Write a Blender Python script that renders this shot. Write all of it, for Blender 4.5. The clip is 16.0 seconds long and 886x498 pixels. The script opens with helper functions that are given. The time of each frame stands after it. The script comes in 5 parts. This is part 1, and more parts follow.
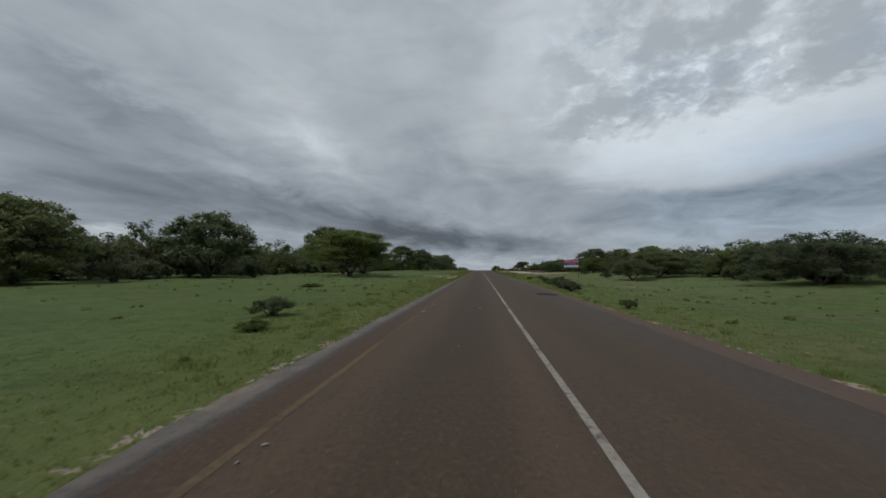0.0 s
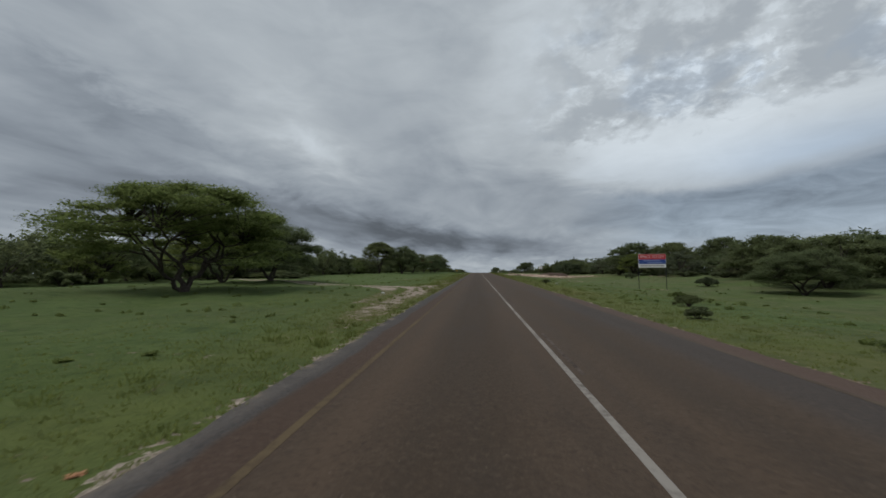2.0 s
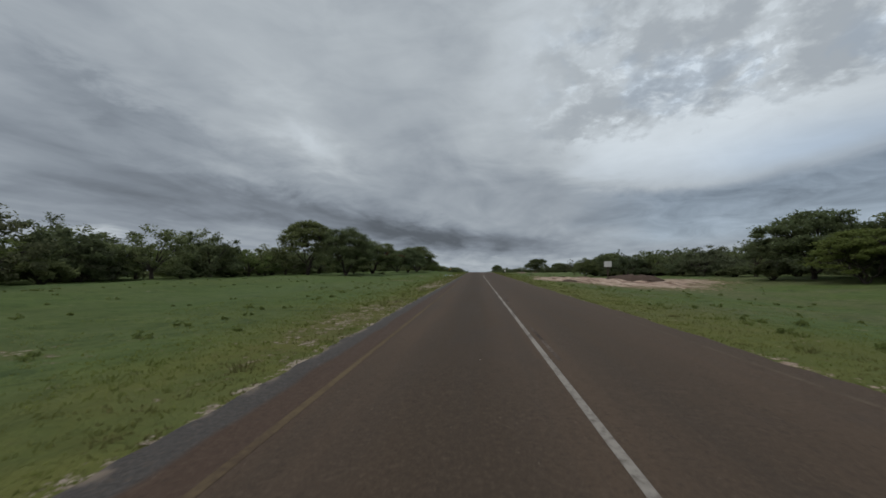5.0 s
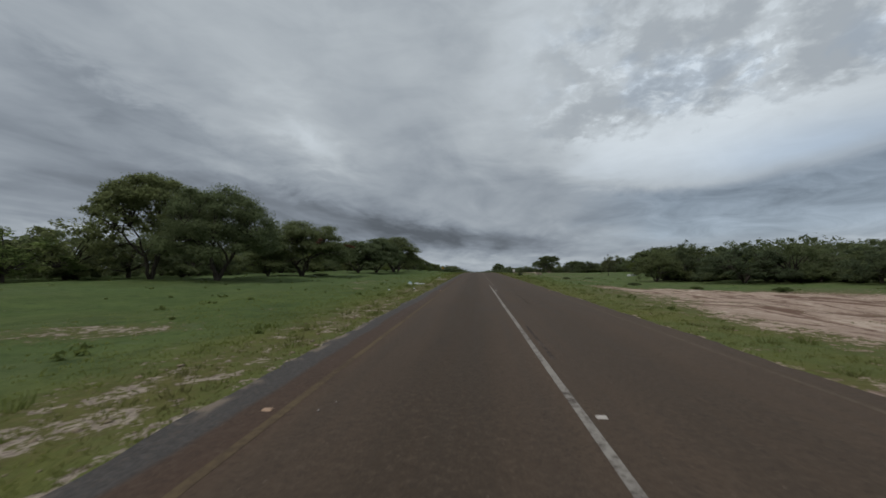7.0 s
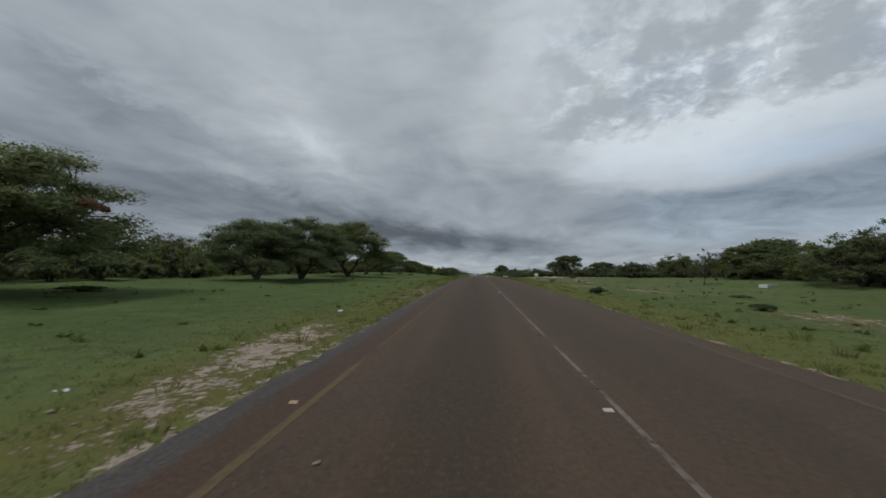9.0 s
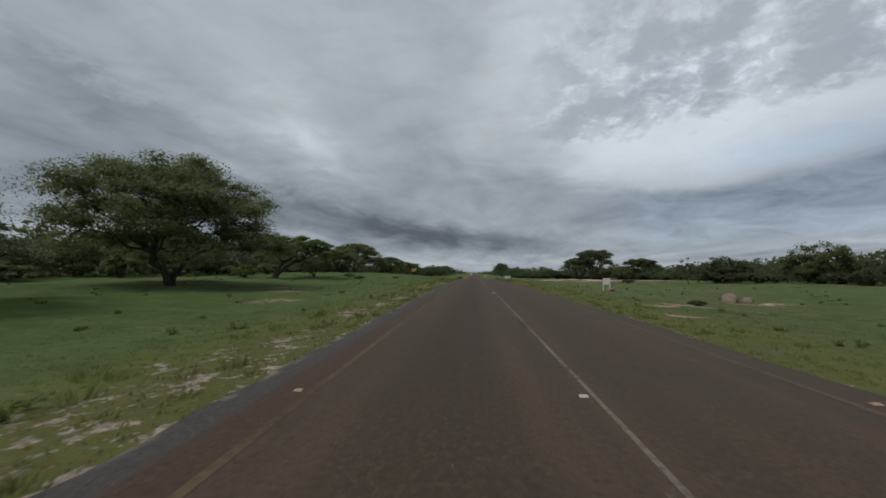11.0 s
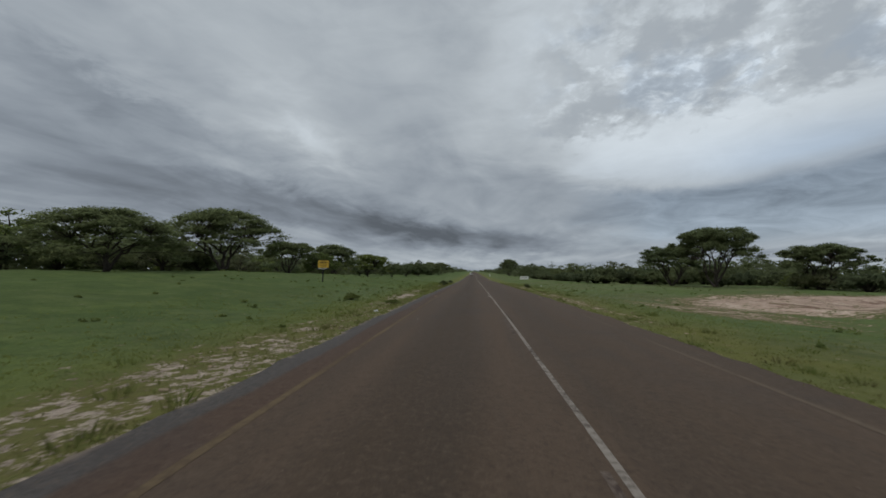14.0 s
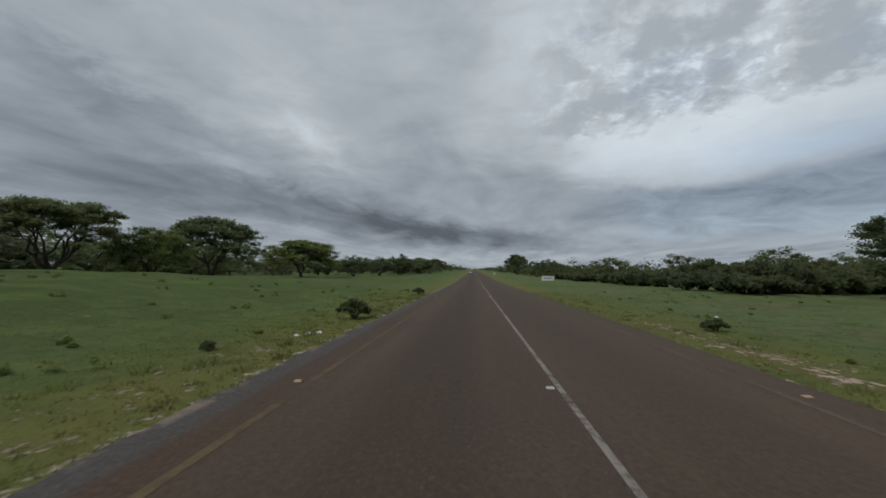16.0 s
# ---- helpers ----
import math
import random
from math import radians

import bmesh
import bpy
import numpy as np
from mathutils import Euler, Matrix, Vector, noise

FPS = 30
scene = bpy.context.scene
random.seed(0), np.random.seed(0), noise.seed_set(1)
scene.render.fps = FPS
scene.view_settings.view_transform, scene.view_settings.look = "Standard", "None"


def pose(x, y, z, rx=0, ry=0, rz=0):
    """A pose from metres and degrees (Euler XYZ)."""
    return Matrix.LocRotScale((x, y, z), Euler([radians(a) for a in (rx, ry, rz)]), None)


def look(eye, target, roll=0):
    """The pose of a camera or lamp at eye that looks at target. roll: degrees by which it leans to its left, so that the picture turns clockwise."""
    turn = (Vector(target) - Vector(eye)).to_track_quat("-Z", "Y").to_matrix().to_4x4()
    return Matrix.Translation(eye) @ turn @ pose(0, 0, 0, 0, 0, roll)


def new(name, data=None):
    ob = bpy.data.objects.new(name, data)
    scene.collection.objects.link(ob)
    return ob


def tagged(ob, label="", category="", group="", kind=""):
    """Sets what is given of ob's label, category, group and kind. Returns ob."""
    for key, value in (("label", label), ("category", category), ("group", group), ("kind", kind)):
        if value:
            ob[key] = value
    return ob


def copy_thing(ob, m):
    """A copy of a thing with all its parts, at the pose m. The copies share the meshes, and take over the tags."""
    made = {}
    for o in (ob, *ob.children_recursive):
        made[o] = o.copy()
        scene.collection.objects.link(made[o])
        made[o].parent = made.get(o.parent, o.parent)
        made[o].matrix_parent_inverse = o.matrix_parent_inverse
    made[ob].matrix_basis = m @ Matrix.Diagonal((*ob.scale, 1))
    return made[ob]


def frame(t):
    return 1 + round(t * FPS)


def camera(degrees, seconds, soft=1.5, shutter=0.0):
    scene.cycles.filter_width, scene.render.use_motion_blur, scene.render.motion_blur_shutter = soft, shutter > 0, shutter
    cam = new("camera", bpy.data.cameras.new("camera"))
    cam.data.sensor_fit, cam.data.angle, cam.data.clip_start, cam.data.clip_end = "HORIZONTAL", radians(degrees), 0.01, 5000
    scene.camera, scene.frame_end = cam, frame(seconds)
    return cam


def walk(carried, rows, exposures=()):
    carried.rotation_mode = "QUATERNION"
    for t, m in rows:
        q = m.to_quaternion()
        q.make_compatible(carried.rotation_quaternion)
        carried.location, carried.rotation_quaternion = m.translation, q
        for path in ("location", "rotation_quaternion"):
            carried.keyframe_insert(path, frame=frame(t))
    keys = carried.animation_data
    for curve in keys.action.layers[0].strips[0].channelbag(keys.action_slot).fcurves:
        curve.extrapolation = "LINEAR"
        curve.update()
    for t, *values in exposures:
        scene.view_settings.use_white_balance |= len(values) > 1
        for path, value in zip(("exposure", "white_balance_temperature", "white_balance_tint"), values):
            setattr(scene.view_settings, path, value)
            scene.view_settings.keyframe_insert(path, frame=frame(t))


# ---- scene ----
cam = camera(95.0, 16.0, soft=1.65, shutter=0.055)
EYE = 1.65


def ease(v, lo, hi):
    k = np.clip((np.asarray(v, float) - lo) / (hi - lo), 0, 1)
    return k * k * (3 - 2 * k)


# the road climbs gently, passes over a long crest and falls a little behind it
HILL_Y = np.arange(-500.0, 1500.0, 2.0)
HILL_SLOPE = ease(HILL_Y, -120, -40) * 0.0165 * (1 - ease(HILL_Y, 225, 310)) - 0.0105 * ease(HILL_Y, 310, 360) * (1 - ease(HILL_Y, 400, 470))
HILL_Z = np.cumsum(HILL_SLOPE) * 2.0
HILL_Z -= np.interp(0.0, HILL_Y, HILL_Z)


def hill(y):
    """Height of the road's long profile."""
    return np.interp(y, HILL_Y, HILL_Z)


# seconds, x, y, pitch, roll, yaw
PATH = [
    (0, -1.143, 0, 93.57, 0.00, 5.16),
    (0.5, -1.225, 11.3, 93.68, 0.10, 5.05),
    (1, -1.307, 22.6, 93.81, 0.10, 5.16),
    (1.5, -1.388, 33.9, 93.93, 0.10, 5.06),
    (2, -1.408, 45.2, 93.84, 0.30, 4.87),
    (2.5, -1.425, 56.5, 93.95, 0.30, 4.96),
    (3, -1.398, 67.8, 93.95, 0.40, 4.94),
    (3.5, -1.369, 79.1, 93.66, 0.30, 5.04),
    (4, -1.330, 90.4, 93.67, 0.40, 4.84),
    (5.25, -1.216, 118.65, 93.56, 0.25, 4.74),
    (6.5, -1.130, 146.9, 93.44, 0.10, 4.64),
    (7, -1.149, 158.2, 93.37, 0.10, 4.64),
    (7.5, -1.192, 169.5, 93.40, 0.00, 4.73),
    (8, -1.235, 180.8, 93.53, 0.00, 4.73),
    (8.5, -1.311, 192.1, 93.62, -0.10, 4.72),
    (9, -1.316, 203.4, 93.62, -0.10, 4.70),
    (10.25, -1.252, 231.65, 93.49, -0.15, 4.39),
    (11.5, -1.153, 259.9, 93.36, -0.20, 4.07),
    (12, -1.037, 271.2, 93.39, -0.30, 4.07),
    (12.5, -0.971, 282.5, 93.37, -0.30, 4.08),
    (13, -0.926, 293.8, 93.24, -0.30, 4.09),
    (13.5, -0.892, 305.1, 93.19, -0.40, 4.19),
    (14, -0.875, 316.4, 93.07, -0.40, 4.31),
    (14.5, -0.877, 327.7, 93.04, -0.50, 4.42),
    (15, -0.900, 339, 92.90, -0.50, 4.43),
    (15.5, -0.892, 350.3, 92.86, -0.50, 4.43),
    (16, -0.915, 361.6, 92.82, -0.50, 4.33),
]
walk(cam, [(t, pose(x, y, EYE + float(hill(y)), p, r, w)) for t, x, y, p, r, w in PATH])

# ---------------------------------------------------------------- sky and light
world = bpy.data.worlds.new("overcast_sky")
scene.world = world
world.use_nodes = True
WT = world.node_tree
WT.nodes.clear()


class Net:
    """Short-hand for building node networks."""

    def __init__(self, tree):
        self.t = tree

    def node(self, kind):
        return self.t.nodes.new(kind)

    def plug(self, sock, v):
        if isinstance(v, bpy.types.NodeSocket):
            self.t.links.new(v, sock)
        elif v is not None:
            sock.default_value = v

    def m(self, op, a, b=None, c=None, clamp=False):
        n = self.node("ShaderNodeMath")
        n.operation, n.use_clamp = op, clamp
        for s, v in zip(n.inputs, (a, b, c)):
            self.plug(s, v)
        return n.outputs[0]

    def vm(self, op, a, b=None):
        n = self.node("ShaderNodeVectorMath")
        n.operation = op
        self.plug(n.inputs[0], a)
        self.plug(n.inputs[1], b)
        return n.outputs[0]

    def xyz(self, x, y, z=0.0):
        n = self.node("ShaderNodeCombineXYZ")
        for s, v in zip(n.inputs, (x, y, z)):
            self.plug(s, v)
        return n.outputs[0]

    def split(self, v):
        n = self.node("ShaderNodeSeparateXYZ")
        self.plug(n.inputs[0], v)
        return n.outputs

    def noise(self, vec, scale, detail=4.0, rough=0.55, dist=0.0):
        n = self.node("ShaderNodeTexNoise")
        self.plug(n.inputs["Vector"], vec)
        n.inputs["Scale"].default_value = scale
        n.inputs["Detail"].default_value = detail
        n.inputs["Roughness"].default_value = rough
        n.inputs["Distortion"].default_value = dist
        return n.outputs["Fac"]

    def step(self, v, lo, hi, a=0.0, b=1.0):
        n = self.node("ShaderNodeMapRange")
        n.interpolation_type = "SMOOTHSTEP"
        self.plug(n.inputs["Value"], v)
        for s, x in zip(("From Min", "From Max", "To Min", "To Max"), (lo, hi, a, b)):
            n.inputs[s].default_value = x
        return n.outputs["Result"]

    def mix(self, fac, a, b):
        n = self.node("ShaderNodeMix")
        n.data_type = "RGBA"
        self.plug(n.inputs[0], fac)
        self.plug(n.inputs[6], a if isinstance(a, bpy.types.NodeSocket) else (*a, 1.0)[:4])
        self.plug(n.inputs[7], b if isinstance(b, bpy.types.NodeSocket) else (*b, 1.0)[:4])
        return n.outputs[2]

    def mul(self, col, val):
        n = self.node("ShaderNodeMix")
        n.data_type, n.blend_type = "RGBA", "MULTIPLY"
        n.inputs[0].default_value = 1.0
        self.plug(n.inputs[6], col if isinstance(col, bpy.types.NodeSocket) else (*col, 1.0)[:4])
        c = self.node("ShaderNodeCombineColor")
        for s in c.inputs:
            self.plug(s, val)
        self.t.links.new(c.outputs[0], n.inputs[7])
        return n.outputs[2]


W = Net(WT)
SUN_EL, SUN_AZ = radians(52), radians(-125)
ray = W.vm("NORMALIZE", W.node("ShaderNodeTexCoord").outputs["Generated"])
dx, dy, dz = W.split(ray)
az = W.m("ARCTAN2", dx, dy)
el = W.m("SUBTRACT", W.m("ARCSINE", dz), radians(0.3))
up = W.m("MAXIMUM", dz, 0.0)
flat = W.m("ADD", up, 0.06)
px, py = W.m("DIVIDE", dx, flat), W.m("DIVIDE", dy, flat)
# long cloud streets run along the road
ca, sa = math.cos(radians(4)), math.sin(radians(4))
along = W.m("ADD", W.m("MULTIPLY", px, sa), W.m("MULTIPLY", py, ca))
across = W.m("SUBTRACT", W.m("MULTIPLY", px, ca), W.m("MULTIPLY", py, sa))
streets = W.xyz(across, W.m("MULTIPLY", along, 0.35))
# ragged cloud edges: the regions below are bent by two noises
wisp = W.xyz(az, W.m("MULTIPLY", el, 2.6))
bend_a = W.m("SUBTRACT", W.noise(W.vm("ADD", wisp, (3.1, 0.0, 0.0)), 5.0, 6.0, 0.62, 0.5), 0.5)
bend_e = W.m("SUBTRACT", W.noise(W.vm("ADD", wisp, (0.0, 7.7, 0.0)), 6.0, 6.0, 0.62, 0.5), 0.5)
az_b = W.m("ADD", az, W.m("MULTIPLY", bend_a, 0.30))
el_b = W.m("ADD", el, W.m("MULTIPLY", bend_e, W.step(el, 0.0, 0.35, 0.07, 0.26)))


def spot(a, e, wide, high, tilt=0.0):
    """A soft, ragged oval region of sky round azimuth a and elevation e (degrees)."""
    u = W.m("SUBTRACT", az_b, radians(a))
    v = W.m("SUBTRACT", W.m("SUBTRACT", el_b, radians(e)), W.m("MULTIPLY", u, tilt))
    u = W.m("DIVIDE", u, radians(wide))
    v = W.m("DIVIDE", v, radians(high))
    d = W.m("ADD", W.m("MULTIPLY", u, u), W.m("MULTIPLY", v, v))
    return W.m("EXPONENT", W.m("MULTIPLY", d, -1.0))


def scaled(v, k):
    return W.m("MULTIPLY", v, k)


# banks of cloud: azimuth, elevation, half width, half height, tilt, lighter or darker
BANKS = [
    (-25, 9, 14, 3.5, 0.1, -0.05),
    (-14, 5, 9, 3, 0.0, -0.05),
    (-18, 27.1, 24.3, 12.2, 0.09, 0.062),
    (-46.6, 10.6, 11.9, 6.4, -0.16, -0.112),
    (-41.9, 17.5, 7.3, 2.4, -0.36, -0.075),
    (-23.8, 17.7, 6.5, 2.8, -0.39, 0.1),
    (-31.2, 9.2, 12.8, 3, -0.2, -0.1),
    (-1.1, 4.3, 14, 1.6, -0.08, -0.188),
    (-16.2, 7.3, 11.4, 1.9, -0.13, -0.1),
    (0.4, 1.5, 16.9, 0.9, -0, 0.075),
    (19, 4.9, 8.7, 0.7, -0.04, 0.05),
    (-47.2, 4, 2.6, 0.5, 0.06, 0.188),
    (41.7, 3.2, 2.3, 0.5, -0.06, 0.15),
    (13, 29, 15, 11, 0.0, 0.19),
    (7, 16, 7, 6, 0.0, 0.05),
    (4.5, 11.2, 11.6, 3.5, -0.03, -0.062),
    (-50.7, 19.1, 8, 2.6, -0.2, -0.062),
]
broad = W.noise(streets, 0.8, 4.0, 0.5, 0.6)
fine = W.noise(streets, 2.0, 4.0, 0.5, 0.7)
dome = W.xyz(az, W.m("MULTIPLY", el, 1.7))
puffs = W.noise(dome, 17.0, 6.0, 0.6, 0.3)
clumps = W.noise(dome, 5.5, 4.0, 0.6, 0.3)
veil = W.noise(W.xyz(az, W.m("MULTIPLY", el, 2.6)), 4.2, 5.0, 0.55, 0.6)
# the break in the clouds: a bright sheet with a puffy upper rim over a blue-grey bank
low_rim = W.m("ADD", radians(9.6), W.m("MULTIPLY", W.m("EXPONENT", W.m("DIVIDE", W.m("SUBTRACT", radians(9), az), radians(5))), radians(4.2)))
low_rim = W.m("ADD", low_rim, scaled(W.step(az, radians(28), radians(60)), radians(4)))
soft_el = W.m("ADD", el, W.m("MULTIPLY", bend_e, W.step(az, radians(10), radians(34), 0.11, 0.035)))
puff_el = W.m("ADD", W.m("ADD", el, scaled(W.m("SUBTRACT", puffs, 0.5), 0.16)), scaled(W.m("SUBTRACT", clumps, 0.5), 0.16))
over = W.m("SUBTRACT", soft_el, low_rim)
above = W.step(W.m("ADD", puff_el, scaled(W.step(az, radians(26), radians(8)), radians(1.5))), radians(17.2), radians(20.0))
sheet = W.m("MULTIPLY", W.m("MULTIPLY", W.step(over, radians(-1.2), radians(2.4)), W.m("SUBTRACT", 1.0, above)), W.step(W.m("ADD", az, scaled(bend_a, 0.16)), radians(6), radians(19)))
bank = W.m("MULTIPLY", W.m("MULTIPLY", W.step(over, radians(0.7), radians(-0.9)), W.step(soft_el, radians(2.0), radians(5.0))), W.step(az_b, radians(11), radians(26)))
puff_zone = W.m("MULTIPLY", W.m("MULTIPLY", above, W.step(W.m("ADD", az, scaled(bend_a, 0.3)), radians(4), radians(20))), W.step(el, radians(40), radians(24), 0.35, 1.0))


def toward(v, goal, mask):
    return W.m("ADD", v, W.m("MULTIPLY", W.m("SUBTRACT", goal, v), mask))


grey = W.m("ADD", 0.36, scaled(W.m("SUBTRACT", broad, 0.5), W.step(el, 0.3, 0.7, 0.22, 0.12)))
grey = W.m("ADD", grey, scaled(W.m("SUBTRACT", fine, 0.5), W.step(el, 0.3, 0.7, 0.18, 0.09)))
grey = W.m("ADD", grey, scaled(W.m("SUBTRACT", veil, 0.5), 0.20))
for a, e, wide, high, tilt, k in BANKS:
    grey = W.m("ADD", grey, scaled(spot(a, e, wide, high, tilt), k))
# soft altocumulus cells, whiter along the lower rim
cells = W.noise(W.vm("ADD", dome, (2.3, 4.1, 0.0)), 10.5, 4.0, 0.55, 0.25)
gaps = W.noise(W.vm("ADD", dome, (7.0, 1.0, 0.0)), 25.0, 4.0, 0.6, 0.3)
near_rim = W.step(puff_el, radians(31), radians(18), 0.3, 1.0)
lumps = W.step(W.m("ADD", scaled(cells, 0.72), scaled(gaps, 0.28)), 0.40, 0.60, 0.405, 0.56)
shine = W.m("MULTIPLY", W.m("MULTIPLY", W.step(gaps, 0.46, 0.68), W.step(cells, 0.44, 0.58)), near_rim)
lumps = W.m("ADD", lumps, scaled(shine, 0.26))
grey = toward(grey, lumps, scaled(puff_zone, 0.9))
glow = W.m("ADD", W.step(az, radians(30), radians(46), 0.64, 0.52), scaled(W.m("SUBTRACT", W.noise(wisp, 7.0, 6.0, 0.6, 0.4), 0.5), 0.20))
glow = W.m("ADD", glow, W.step(el, radians(10), radians(17), -0.07, 0.03))
grey = toward(grey, glow, sheet)
grey = toward(grey, W.m("ADD", W.step(el, radians(9), radians(4), 0.265, 0.39), scaled(W.m("SUBTRACT", W.noise(W.xyz(az, scaled(el, 3.2)), 9.0, 7.0, 0.62, 0.8), 0.5), 0.46)), scaled(bank, 0.9))
grey = W.m("ADD", grey, scaled(W.step(dz, 0.55, 1.0), 0.15))
grey = W.m("MAXIMUM", grey, 0.12)
sky = W.node("ShaderNodeTexSky")
sky.sky_type, sky.sun_disc, sky.sun_elevation, sky.sun_rotation = "NISHITA", False, SUN_EL, SUN_AZ
tone = W.mix(W.step(grey, 0.2, 0.5), (0.85, 0.98, 1.145), (0.92, 1.015, 1.095))
cloud = W.mul(tone, grey)
blue = W.m("ADD", scaled(bank, 0.8), W.m("MULTIPLY", sheet, W.m("MULTIPLY", W.step(az, radians(22), radians(42), 0.15, 0.9), W.step(el, radians(17.5), radians(12)))))
blue = W.m("ADD", blue, W.m("MULTIPLY", puff_zone, W.step(clumps, 0.52, 0.36, 0.0, 0.4)))
clear = W.mix(0.12, W.mul((0.80, 0.975, 1.19), grey), W.mul(sky.outputs[0], 0.085))
colour = W.mix(W.m("MINIMUM", blue, 1.0), cloud, clear)
back = W.node("ShaderNodeBackground")
W.plug(back.inputs["Color"], colour)
back.inputs["Strength"].default_value = 1.0
W.t.links.new(back.outputs[0], W.node("ShaderNodeOutputWorld").inputs[0])

sun = new("sun", bpy.data.lights.new("sun", "SUN"))
sun.data.energy, sun.data.angle, sun.data.color = 1.45, radians(25), (1.0, 0.97, 0.93)
sun.matrix_world = look((0, 0, 0), (-math.sin(SUN_AZ) * math.cos(SUN_EL), -math.cos(SUN_AZ) * math.cos(SUN_EL), -math.sin(SUN_EL)))

# ---------------------------------------------------------------- materials


def material(name, rough=0.9, spec=0.2):
    mat = bpy.data.materials.new(name)
    mat.use_nodes = True
    n = Net(mat.node_tree)
    b = mat.node_tree.nodes["Principled BSDF"]
    b.inputs["Roughness"].default_value = rough
    b.inputs["Specular IOR Level"].default_value = spec
    return mat, n, b


def place(n):
    return n.node("ShaderNodeNewGeometry").outputs["Position"]


def attribute(n, name):
    a = n.node("ShaderNodeAttribute")
    a.attribute_name = name
    return a.outputs["Fac"]


def bump(n, b, height, strength, distance):
    k = n.node("ShaderNodeBump")
    k.inputs["Strength"].default_value = strength
    k.inputs["Distance"].default_value = distance
    n.plug(k.inputs["Height"], height)
    n.plug(b.inputs["Normal"], k.outputs[0])


def plain(name, col, rough=0.6, spec=0.4, vary=0.15, scale=6.0, metal=0.0):
    """Paint, metal or plastic with light mottling and wear."""
    mat, n, b = material(name, rough, spec)
    p = n.node("ShaderNodeTexCoord").outputs["Object"]
    f = n.noise(p, scale, 5.0, 0.65)
    n.plug(b.inputs["Base Color"], n.mix(f, tuple(c * (1 - vary) for c in col), tuple(min(1, c * (1 + vary)) for c in col)))
    b.inputs["Metallic"].default_value = metal
    bump(n, b, n.noise(p, scale * 8, 3.0), 0.15, 0.01)
    return mat


def make_ground():
    mat, n, b = material("grassland", 0.95, 0.05)
    p = place(n)
    x, y, z = n.split(p)
    big = n.noise(p, 0.045, 4.0, 0.6)
    mid = n.noise(p, 0.5, 5.0, 0.65)
    small = n.noise(p, 5.0, 5.0, 0.7)
    tiny = n.noise(p, 28.0, 3.0, 0.7)
    grass = n.mix(n.step(mid, 0.3, 0.7), (0.076, 0.108, 0.036), (0.112, 0.148, 0.046))
    grass = n.mix(n.step(big, 0.35, 0.7), grass, (0.108, 0.150, 0.060))
    tuft = n.noise(n.vm("ADD", p, (17.0, 5.0, 0.0)), 1.5, 5.0, 0.7, 0.6)
    grass = n.mix(n.m("MULTIPLY", n.step(tuft, 0.50, 0.66), 0.55), grass, (0.048, 0.074, 0.027))
    grass = n.mix(n.m("MULTIPLY", n.step(tuft, 0.46, 0.30), 0.45), grass, (0.120, 0.152, 0.062))
    grass = n.mix(n.m("MULTIPLY", n.step(n.noise(p, 0.13, 4.0, 0.65), 0.50, 0.66), 0.35), grass, (0.062, 0.090, 0.038))
    grass = n.mix(n.m("MULTIPLY", n.step(small, 0.50, 0.72), 0.5), grass, (0.050, 0.074, 0.023))
    grass = n.mix(n.m("MULTIPLY", n.step(tiny, 0.55, 0.75), 0.25), grass, (0.176, 0.182, 0.078))
    dry = n.m("MULTIPLY", n.step(n.noise(n.vm("ADD", p, (40.0, 9.0, 0.0)), 0.09, 5.0, 0.65), 0.42, 0.62), n.step(x, -8.0, 10.0, 0.25, 0.7))
    grass = n.mix(dry, grass, n.mix(n.step(tuft, 0.35, 0.65), (0.150, 0.150, 0.078), (0.092, 0.104, 0.050)))
    tussock = n.noise(n.xyz(n.m("MULTIPLY", x, 0.8), n.m("MULTIPLY", y, 0.8)), 0.75, 5.0, 0.72, 0.8)
    grass = n.mix(n.m("MULTIPLY", n.step(tussock, 0.54, 0.66), 0.65), grass, (0.050, 0.074, 0.032))
    grass = n.mix(n.m("MULTIPLY", n.step(tussock, 0.43, 0.33), 0.5), grass, (0.118, 0.146, 0.078))
    # the left field is lusher
    lush = n.m("MULTIPLY", n.step(x, -8.0, -14.0), n.step(y, 170, 215, 0.25, 0.7))
    grass = n.mix(n.m("MULTIPLY", lush, n.step(mid, 0.75, 0.3)), grass, (0.064, 0.096, 0.032))
    verge = n.m("MULTIPLY", attribute(n, "verge"), n.step(y, 40, 90, 0.35, 1.0))
    grass = n.mix(n.m("MULTIPLY", verge, n.step(mid, 0.25, 0.75, 0.35, 0.9)), grass, (0.140, 0.138, 0.042))
    fleck = n.noise(n.xyz(n.m("MULTIPLY", x, 0.7), n.m("MULTIPLY", y, 1.3), 3.0), 1.3, 5.0, 0.68, 0.4)
    zone = n.m("MULTIPLY", n.step(x, 6.5, 10.0), n.step(n.noise(p, 0.06, 2.0), 0.40, 0.55))
    grass = n.mix(n.m("MULTIPLY", n.m("MULTIPLY", n.step(fleck, 0.62, 0.70), zone), 0.8), grass, (0.250, 0.215, 0.150))
    sand = attribute(n, "sand")
    clump = n.noise(p, 8.0, 4.0, 0.7)
    clod = n.noise(n.xyz(x, n.m("MULTIPLY", y, 0.7)), 4.2, 4.0, 0.65)
    lobe = n.noise(n.xyz(x, n.m("MULTIPLY", y, 0.8)), 1.35, 3.0, 0.6)
